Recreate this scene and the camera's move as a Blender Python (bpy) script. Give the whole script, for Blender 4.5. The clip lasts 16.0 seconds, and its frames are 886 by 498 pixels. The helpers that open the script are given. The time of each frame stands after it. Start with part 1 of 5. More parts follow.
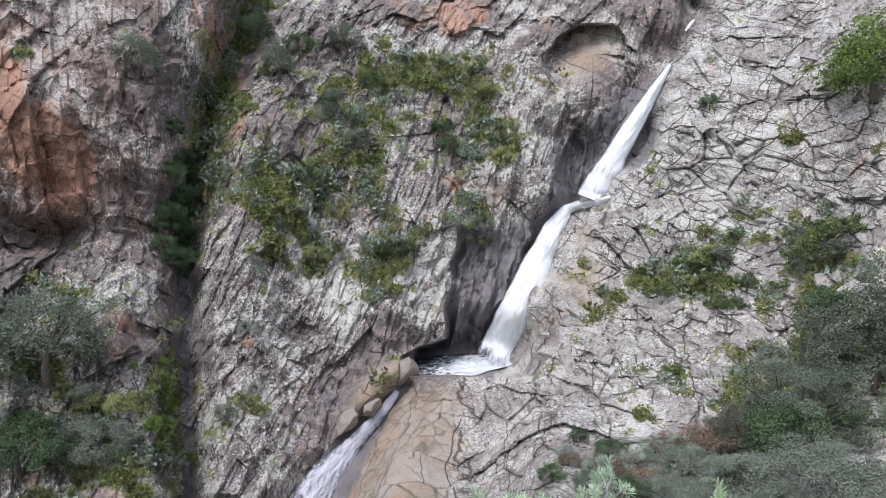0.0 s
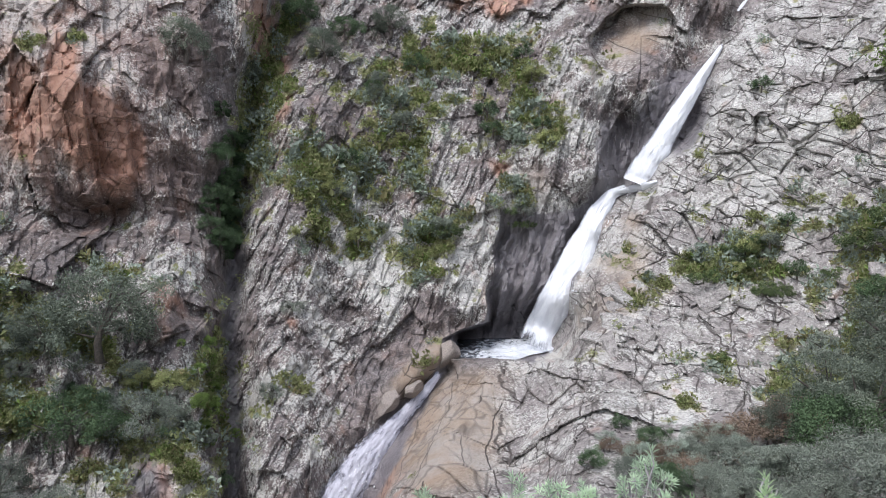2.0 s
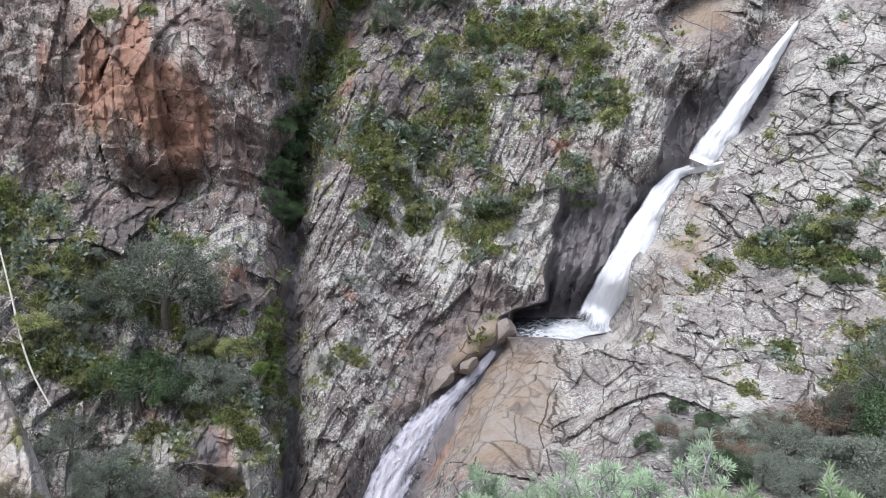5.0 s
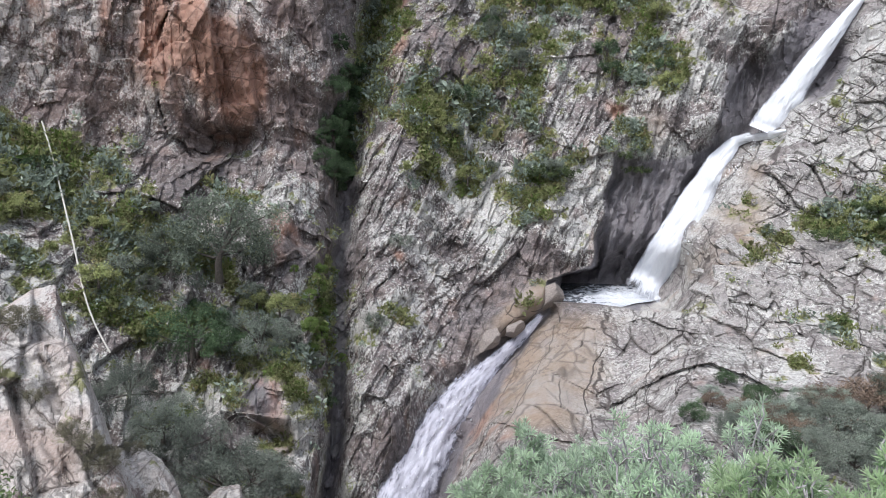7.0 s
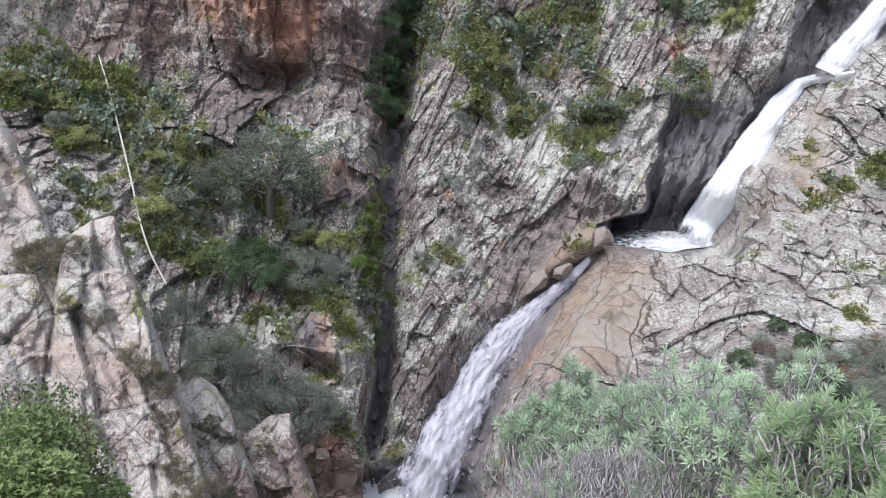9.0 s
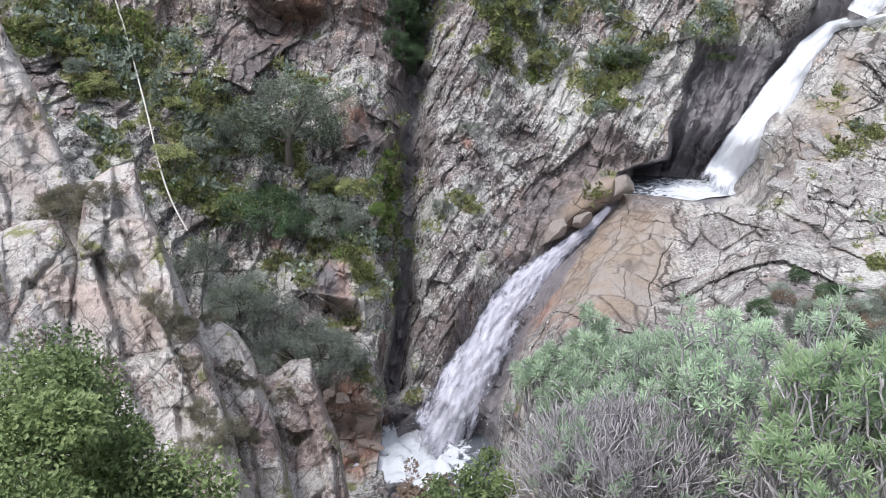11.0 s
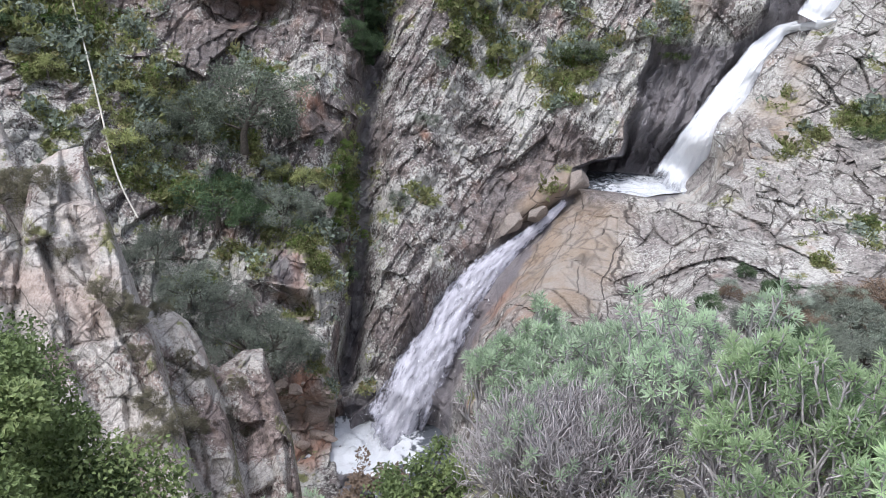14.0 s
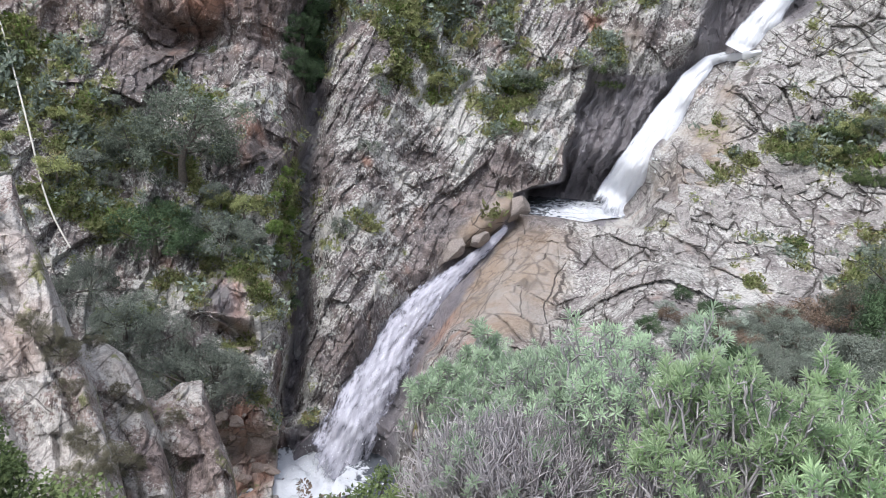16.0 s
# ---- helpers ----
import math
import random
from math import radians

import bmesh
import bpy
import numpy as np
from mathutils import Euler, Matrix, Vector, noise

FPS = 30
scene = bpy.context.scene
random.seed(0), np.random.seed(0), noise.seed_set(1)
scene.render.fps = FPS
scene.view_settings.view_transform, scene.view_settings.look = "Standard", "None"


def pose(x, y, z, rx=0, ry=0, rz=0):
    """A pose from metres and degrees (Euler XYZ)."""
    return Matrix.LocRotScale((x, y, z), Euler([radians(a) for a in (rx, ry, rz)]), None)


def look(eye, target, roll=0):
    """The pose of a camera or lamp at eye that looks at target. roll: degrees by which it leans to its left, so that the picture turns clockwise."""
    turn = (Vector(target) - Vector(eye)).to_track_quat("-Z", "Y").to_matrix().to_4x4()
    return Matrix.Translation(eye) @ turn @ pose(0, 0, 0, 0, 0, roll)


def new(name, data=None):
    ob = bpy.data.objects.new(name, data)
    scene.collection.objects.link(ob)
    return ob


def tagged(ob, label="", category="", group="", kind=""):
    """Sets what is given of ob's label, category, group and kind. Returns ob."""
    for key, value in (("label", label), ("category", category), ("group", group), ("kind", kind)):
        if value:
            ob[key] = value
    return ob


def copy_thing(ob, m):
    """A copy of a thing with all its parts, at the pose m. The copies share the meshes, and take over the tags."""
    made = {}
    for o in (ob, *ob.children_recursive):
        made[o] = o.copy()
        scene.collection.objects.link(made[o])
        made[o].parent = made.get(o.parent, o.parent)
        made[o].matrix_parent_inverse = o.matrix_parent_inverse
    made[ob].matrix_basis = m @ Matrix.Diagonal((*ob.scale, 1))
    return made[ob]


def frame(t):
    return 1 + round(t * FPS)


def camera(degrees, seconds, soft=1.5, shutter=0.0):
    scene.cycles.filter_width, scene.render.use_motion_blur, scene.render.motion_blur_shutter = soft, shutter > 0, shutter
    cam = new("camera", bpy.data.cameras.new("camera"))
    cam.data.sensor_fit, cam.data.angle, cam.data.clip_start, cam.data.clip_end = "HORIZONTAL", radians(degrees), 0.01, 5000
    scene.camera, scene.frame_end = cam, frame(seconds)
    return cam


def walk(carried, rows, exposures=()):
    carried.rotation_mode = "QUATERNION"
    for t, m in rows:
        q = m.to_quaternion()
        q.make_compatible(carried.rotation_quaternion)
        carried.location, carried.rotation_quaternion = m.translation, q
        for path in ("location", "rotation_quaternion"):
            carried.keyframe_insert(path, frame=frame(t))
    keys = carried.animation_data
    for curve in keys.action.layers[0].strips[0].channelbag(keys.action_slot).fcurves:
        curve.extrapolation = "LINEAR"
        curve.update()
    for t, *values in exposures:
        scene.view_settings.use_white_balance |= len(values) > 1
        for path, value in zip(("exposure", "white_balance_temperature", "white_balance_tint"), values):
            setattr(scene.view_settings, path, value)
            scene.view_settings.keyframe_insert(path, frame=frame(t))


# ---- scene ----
# Camera: held by a visitor at the lookout over the gorge, who pans to the left and down, then back.
EYE = 1.6
cam = camera(59.94, 16.0, soft=0.65)
# seconds, x, y, z from the first eye, yaw, pitch, roll
PATH = [
    (0.0, 0.000, -0.000, 0.000, -0.00, -3.00, -0.00),
    (0.5, 0.011, 0.031, -0.005, 0.96, -3.18, -0.28),
    (1.0, 0.010, 0.035, -0.008, 1.71, -3.55, -0.39),
    (1.5, 0.022, 0.043, -0.007, 2.41, -3.90, -0.46),
    (2.0, 0.008, 0.043, 0.004, 3.23, -4.26, -0.42),
    (2.5, 0.014, 0.073, -0.008, 3.88, -4.46, -0.49),
    (3.0, 0.011, 0.068, -0.007, 4.46, -4.51, -0.71),
    (3.5, 0.011, 0.075, -0.017, 5.03, -4.63, -0.90),
    (4.0, 0.007, 0.062, -0.008, 5.79, -5.00, -1.02),
    (6.5, -0.001, 0.061, -0.046, 10.61, -8.07, -2.29),
    (7.0, -0.025, 0.042, -0.064, 11.48, -8.92, -2.58),
    (7.5, -0.042, 0.054, -0.084, 12.44, -9.89, -2.92),
    (8.0, -0.048, 0.033, -0.090, 13.49, -10.78, -3.14),
    (8.5, -0.043, 0.048, -0.118, 14.33, -12.02, -3.26),
    (9.0, -0.051, 0.055, -0.130, 15.23, -13.48, -3.13),
    (9.5, -0.050, 0.068, -0.143, 16.04, -14.84, -3.13),
    (12.0, -0.033, 0.091, -0.168, 16.79, -18.30, -2.90),
    (12.5, -0.029, 0.083, -0.177, 16.66, -18.58, -3.19),
    (13.0, -0.027, 0.072, -0.175, 16.02, -18.52, -3.39),
    (13.5, -0.025, 0.072, -0.168, 15.65, -18.23, -3.79),
    (14.0, -0.017, 0.067, -0.173, 13.82, -17.79, -4.80),
    (14.5, -0.011, 0.067, -0.171, 12.53, -17.34, -5.34),
    (15.0, 0.003, 0.069, -0.167, 11.63, -16.84, -5.33),
    (15.5, 0.005, 0.076, -0.172, 10.69, -16.32, -5.35),
    (16.0, 0.012, 0.065, -0.159, 9.59, -15.47, -5.33),
]
walk(cam, [(t, pose(x, y, EYE + z, 90 + pitch, roll, yaw)) for t, x, y, z, yaw, pitch, roll in PATH], exposures=[(0.0, 0.62, 6100, 13), (8.5, 0.74, 6100, 12), (12.0, 0.80, 6100, 13), (13.3, 0.80, 6100, 13), (14.5, 0.66, 6080, 13), (15.4, 0.65, 6100, 13), (16.0, 0.74, 6120, 12.5)])

# ---- light: a bright overcast afternoon ----
world = bpy.data.worlds.new("overcast_sky")
scene.world = world
world.use_nodes = True
wn = world.node_tree.nodes
sky = wn.new("ShaderNodeTexSky")
sky.sky_type, sky.sun_disc = "NISHITA", False
sky.sun_elevation, sky.sun_rotation = radians(58), radians(215)
sky.air_density, sky.dust_density, sky.ozone_density = 1.0, 3.0, 1.0
grey = wn.new("ShaderNodeHueSaturation")
grey.inputs["Saturation"].default_value = 0.45
world.node_tree.links.new(sky.outputs["Color"], grey.inputs["Color"])
world.node_tree.links.new(grey.outputs["Color"], wn["Background"].inputs["Color"])
wn["Background"].inputs["Strength"].default_value = 0.15
sun = new("sun", bpy.data.lights.new("sun", "SUN"))
sun.data.energy, sun.data.angle, sun.data.color = 1.2, radians(20), (1.0, 0.97, 0.93)
sun.matrix_world = look((math.sin(radians(215)) * 30, math.cos(radians(215)) * 30, 50), (0, 0, 0))

DETAIL = True

# ---- numbers: noise and places ----


def hash3(i, j, k, s=0):
    h = (i * 374761393 + j * 668265263 + k * 2147483647 + s * 974634777).astype(np.uint32)
    h = (h ^ (h >> np.uint32(13))) * np.uint32(1274126177)
    h = (h ^ (h >> np.uint32(15))) * np.uint32(2246822519)
    return ((h ^ (h >> np.uint32(16))) & np.uint32(0xFFFFFF)).astype(np.float32) / np.float32(0xFFFFFF)


def vnoise(p, s=0):
    """Smooth noise of -1 to 1 at the points p (n x 3)."""
    f = np.floor(p)
    i = f.astype(np.int64)
    u = (p - f).astype(np.float32)
    u = u * u * (3 - 2 * u)
    out = 0
    for a in (0, 1):
        wa = u[:, 0] if a else 1 - u[:, 0]
        for b in (0, 1):
            wb = u[:, 1] if b else 1 - u[:, 1]
            for c in (0, 1):
                wc = u[:, 2] if c else 1 - u[:, 2]
                out = out + wa * wb * wc * hash3(i[:, 0] + a, i[:, 1] + b, i[:, 2] + c, s)
    return out * 2 - 1


def fbm(p, octaves=4, s=0):
    out, amp = 0, 0.5
    for o in range(octaves):
        out = out + amp * vnoise(p * 2.03 ** o, s + o)
        amp *= 0.5
    return out


def cells(p, s=0):
    """Distances to the nearest and second nearest of scattered points, the nearest one's random number, the way from it, and its key."""
    f = np.floor(p).astype(np.int64)
    d1 = np.full(len(p), 9.0, np.float32)
    d2 = d1.copy()
    rnd = np.zeros(len(p), np.float32)
    off, key = [rnd, rnd, rnd], [f[:, 0], f[:, 1], f[:, 2]]
    for a in (-1, 0, 1):
        for b in (-1, 0, 1):
            for c in (-1, 0, 1):
                i, j, k = f[:, 0] + a, f[:, 1] + b, f[:, 2] + c
                h = hash3(i, j, k, s)
                ox, oy, oz = p[:, 0] - i - h, p[:, 1] - j - hash3(i, j, k, s + 1), p[:, 2] - k - hash3(i, j, k, s + 2)
                d = np.sqrt(ox * ox + oy * oy + oz * oz).astype(np.float32)
                near = d < d1
                d2 = np.where(near, d1, np.minimum(d2, d))
                rnd = np.where(near, hash3(i, j, k, s + 3), rnd)
                d1 = np.where(near, d, d1)
                off = [np.where(near, new_o, o) for new_o, o in zip((ox, oy, oz), off)]
                key = [np.where(near, new_k, o) for new_k, o in zip((i, j, k), key)]
    return d1, d2, rnd, off, key


def step(a, b, x):
    u = np.clip((x - a) / (b - a), 0, 1)
    return u * u * (3 - 2 * u)


def place(az, el, dist):
    """World points from bearing and elevation in degrees at the lookout, and level distance."""
    a, e = np.radians(az), np.radians(el)
    return np.stack([dist * np.sin(a), dist * np.cos(a), EYE + dist * np.tan(e)], -1)


def line_gap(az, el, line):
    """Degrees from a broken line of bearings and elevations: the gap, its side (right is plus) and how far along (0 to 1)."""
    best = np.full(az.shape, 99.0)
    side, along = np.zeros(az.shape), np.zeros(az.shape)
    n = len(line) - 1
    for i in range(n):
        (x0, y0), (x1, y1) = line[i], line[i + 1]
        dx, dy = x1 - x0, y1 - y0
        u = np.clip(((az - x0) * dx + (el - y0) * dy) / (dx * dx + dy * dy), 0, 1)
        gx, gy = az - x0 - u * dx, el - y0 - u * dy
        g = np.hypot(gx, gy)
        m = g < best
        best = np.where(m, g, best)
        side = np.where(m, np.sign(dx * gy - dy * gx), side)
        along = np.where(m, (i + u) / n, along)
    return best, side, along


def blob(az, el, a0, e0, ra, re, turn=0.0):
    """1 in the middle of an oval spot of the wall, 0 outside it."""
    c, s = math.cos(radians(turn)), math.sin(radians(turn))
    x, y = (az - a0), (el - e0)
    return np.exp(-(((x * c + y * s) / ra) ** 2 + ((y * c - x * s) / re) ** 2) * 1.2)


# ---- the gorge: bearings and elevations from the lookout ----
FALL_TOP = [(17.9, 13.0), (17.6, 12.7), (17.3, 12.3)]
FALL_1 = [(16.4, 10.2), (15.4, 8.6), (14.2, 6.6), (12.9, 4.4), (11.9, 2.4), (11.2, 0.6)]
FALL_2 = [(10.2, 0.35), (9.1, -0.1), (8.2, -1.5), (7.3, -3.5), (6.1, -6.2), (5.0, -8.8), (4.1, -11.5)]
FALL_3 = [(-3.1, -13.1), (-4.8, -15.2), (-6.8, -17.2), (-8.9, -19.6), (-10.8, -22.2), (-12.1, -24.9), (-13.6, -27.9), (-14.8, -30.5), (-16.3, -33.0)]
GULLY = [(-13.6, 22), (-15.6, 12.2), (-17.6, 6.7), (-18.4, -1.2), (-18.7, -5.0), (-19.2, -10.7), (-18.9, -17.0), (-19.1, -23.7), (-19.6, -27.5)]
E_KNOTS = [-46, -40, -33, -28, -22, -16, -10, -4, 0, 8, 14, 24]
D_LEFT = [24, 26, 31, 34, 37.5, 41, 45, 49.5, 52, 53.5, 55, 62]
D_MID = [24, 26, 33, 36, 40, 44, 48, 51.5, 53.5, 57.5, 63, 78]
D_RIGHT = [9, 11, 15, 19.5, 27, 36, 44, 50, 53.5, 57, 62, 74]
POOL_Z, FOOT_Z = EYE - 10.24, EYE - 21.6


def knots(el, dist):
    return (np.interp(el - 1.5, E_KNOTS, dist) + np.interp(el, E_KNOTS, dist) * 2 + np.interp(el + 1.5, E_KNOTS, dist)) / 4


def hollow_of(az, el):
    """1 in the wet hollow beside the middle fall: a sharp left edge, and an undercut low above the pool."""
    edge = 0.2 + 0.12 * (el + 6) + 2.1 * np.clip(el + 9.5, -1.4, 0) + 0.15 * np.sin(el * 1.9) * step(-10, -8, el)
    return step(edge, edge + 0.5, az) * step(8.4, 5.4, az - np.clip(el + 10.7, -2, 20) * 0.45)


def base(az, el):
    """The level distance of the gorge's walls."""
    q = np.stack([az, el, az * 0], -1).reshape(-1, 3)
    wob = (fbm(q / 2.2, 3, 5) * 0.7).reshape(az.shape), (fbm(q / 2.2 + 50, 3, 6) * 0.7).reshape(az.shape)
    still = 1 - 0.95 * np.clip(1.6 * blob(az, el, 1.5, -11.9, 5.5, 1.6), 0, 1)
    az, el = az + wob[0] * still, el + wob[1] * 0.6 * still
    gap, side, along = line_gap(az, el, GULLY)
    x = gap * side
    left, mid, right = knots(el, D_LEFT), knots(el, D_MID), knots(el, D_RIGHT)
    to_mid = step(-1.2, 1.2, x)
    foot = step(-27, -31, el)
    to_right = step(2.0, 9.0, az) * step(-40, -8, el) + step(-12, -2, az) * (1 - step(-40, -8, el))
    d = left * (1 - to_mid) + (mid * (1 - to_right) + right * to_right) * to_mid
    # the wet dark cleft between the left cliff and the buttress
    cleft = 3.0 - 0.3 * step(-20, -15, el) - 0.9 * step(0, 5, el)
    d += (1 - foot) * (cleft * np.exp(-(x / 1.2) ** 2) + 1.4 * np.exp(-((x - 0.4) / 2.4) ** 2) * step(-10, 4, el))
    # the buttress bellies out beside the cleft
    d -= 2.2 * np.exp(-((x - 4.5) / 3.2) ** 2) * step(12, 4, el) * step(-30, -20, el)
    # left cliff: ochre face, its overhang, the ledge below it
    d -= 2.6 * blob(az, el, -26.6, 4.5, 4.2, 5.5) * step(-1.6, -0.2, el)
    d -= 1.6 * blob(az, el, -31, 8, 5, 6)
    d += 1.6 * blob(az, el, -27.5, -1.9, 2.8, 1.0)
    d -= 1.8 * blob(az, el, -23.0, -6.5, 2.2, 7) + 1.5 * blob(az, el, -25, -19.5, 3.2, 3.0)
    d += 1.5 * blob(az, el, -24.5, -22.6, 3.2, 0.9, -25)
    d += 3.0 * step(-36, -46, az) * step(-12, 0, el)
    # upper fall: its slot, the alcove, the dark hollows on both sides
    gap, side, along = line_gap(az, el, FALL_1)
    s = gap * side
    d += 2.6 * np.exp(-((s + 0.8) / 1.6) ** 2)
    d += 3.6 * blob(az, el, 9.5, 4.2, 1.4, 2.8) + 3.2 * blob(az, el, 14.4, 4.9, 0.75, 2.6, -29)
    d += 2.2 * step(0.30, 0.36, blob(az, el, 10.5, 10.7, 3.2, 2.5, 22)) * step(7.6, 11.8, el - 0.35 * (az - 10.5))
    d += 4.0 * blob(az, el, 17.9, 13.8, 0.9, 1.4)
    d -= 1.8 * blob(az, el, 20.5, 4.5, 5.5, 4.0) + 1.2 * blob(az, el, 8.4, 1.3, 1.6, 1.0) + 1.0 * blob(az, el, 13.0, -1.5, 2.4, 2.2)
    d -= 1.6 * blob(az, el, 6.3, 8.5, 1.6, 4.0)
    # middle fall: the wet hollow to its left and the shelf that holds the pool
    gap, side, along = line_gap(az, el, FALL_2)
    s = gap * side
    d += 1.6 * np.exp(-((s + 0.5) / 1.4) ** 2) * step(-12.2, -10, el)
    d += hollow_of(az, el) * (2.0 * step(1.0, -4.0, el) + 3.6 * step(-7.0, -10.3, el)) * step(-12.4, -12.2, el) * (0.15 + 0.85 * step(-2.4, -2.0, az))
    floor = 10.32 / np.tan(np.radians(np.clip(-el, 6, 60)))
    d = np.where((el < -8) & (el > -12.35) & (az > -4) & (az < 9), np.minimum(d, floor), d)
    rib = np.sin((az - 0.18 * el) * 3.3 + 1.2 * np.sin(el * 0.9)) + 0.6 * np.sin((az - 0.3 * el) * 7.1 + 2)
    d -= hollow_of(az, el) * 0.32 * rib * step(-1.5, -4, el) * step(-10.8, -9.5, el)
    # the worn ridge that closes the pool at its left
    d -= 1.3 * blob(az, el, -4.9, -13.0, 3.6, 1.3, 42)
    # the buttress overhangs the pool at its left
    d -= 1.5 * blob(az, el, -3.2, -7.0, 2.6, 2.2, 25)
    d += 0.9 * blob(az, el, -2.2, -10.0, 2.0, 0.9, 20)
    # lower fall: a chute with the tan boss on its right
    gap, side, along = line_gap(az, el, FALL_3)
    s = gap * side
    half = 0.5 + along * 2.2
    d += 1.6 * np.exp(-(s / half / 1.3) ** 2) * (1 - foot)
    d -= 2.6 * step(0.4, 3.5, s - half * 0.6) * step(-36, -22, el) * step(-11.8, -14.5, el) * step(9, -2, az)
    d += 1.8 * np.exp(-((s - half * 1.3) / 0.7) ** 2) * step(-18, -23, el) * (1 - foot)
    # the floor of the plunge pool
    floor = 21.9 / np.tan(np.radians(np.clip(-el, 20, 60)))
    bed = step(-28.6, -31.0, el) * step(-7.5, -11, az) * step(-29, -25, az)
    d = d * (1 - bed) + np.minimum(floor, d + 2) * bed
    # the right-hand slope swings round towards the lookout
    d *= 1 - 0.30 * step(19, 46, az)
    d *= 1 - 0.12 * step(-33, -55, az)
    return d


def blocks(p, size, stretch, turn, s):
    """Big blocks that break up the slabs: a random number, and a random lean, the same all over a block."""
    c, n = math.cos(radians(turn)), math.sin(radians(turn))
    q = np.stack([(p[:, 0] * c + p[:, 2] * n), p[:, 1] * 0.8, (p[:, 2] * c - p[:, 0] * n) / stretch], -1) / size
    q = q + 0.11 * np.stack([vnoise(q * 1.3 + 7, s + 11), vnoise(q * 1.3 + 31, s + 12), vnoise(q * 1.3 + 57, s + 13)], -1)
    d1, d2, rnd, off, k = cells(q, s)
    lean = (hash3(*k, s + 5) - 0.5) * off[0] + (hash3(*k, s + 6) - 0.4) * off[2] + (hash3(*k, s + 7) - 0.5) * off[1]
    return rnd, lean, (d2 - d1) * size


def slabs(p, normal, size, warp, s, gap, block):
    """Rock split into slabs along one set of planes: a saw-tooth face for each slab, in slab sizes, and how near its edge is."""
    n = Vector(normal).normalized()
    t = (p[:, 0] * n.x + p[:, 1] * n.y + p[:, 2] * n.z) / size
    t = t + warp * fbm(p / (size * 4.0), 2, s) + 0.05 * fbm(p / (size * 0.5), 2, s + 3) + block[0] * 2.3 + block[1] * 0.9
    k = np.floor(t)
    u = (t - k).astype(np.float32)
    q = np.stack([k * 7.31 + block[0] * 9, (p[:, 1] + p[:, 0] * 0.6) / (size * 3.0), p[:, 2] / (size * 3.0)], -1)
    amp = 0.15 + 0.85 * np.clip(vnoise(q, s + 5) + 0.5, 0, 1.2)
    saw = np.where(u < 0.88, u / 0.88, (1 - u) / 0.12)
    edge = 1 - step(0.3, 1.0, np.minimum(u, 1 - u) * size / gap)
    return (saw - 0.5) * amp, edge * np.clip(amp * 1.5 - 0.45, 0, 1)


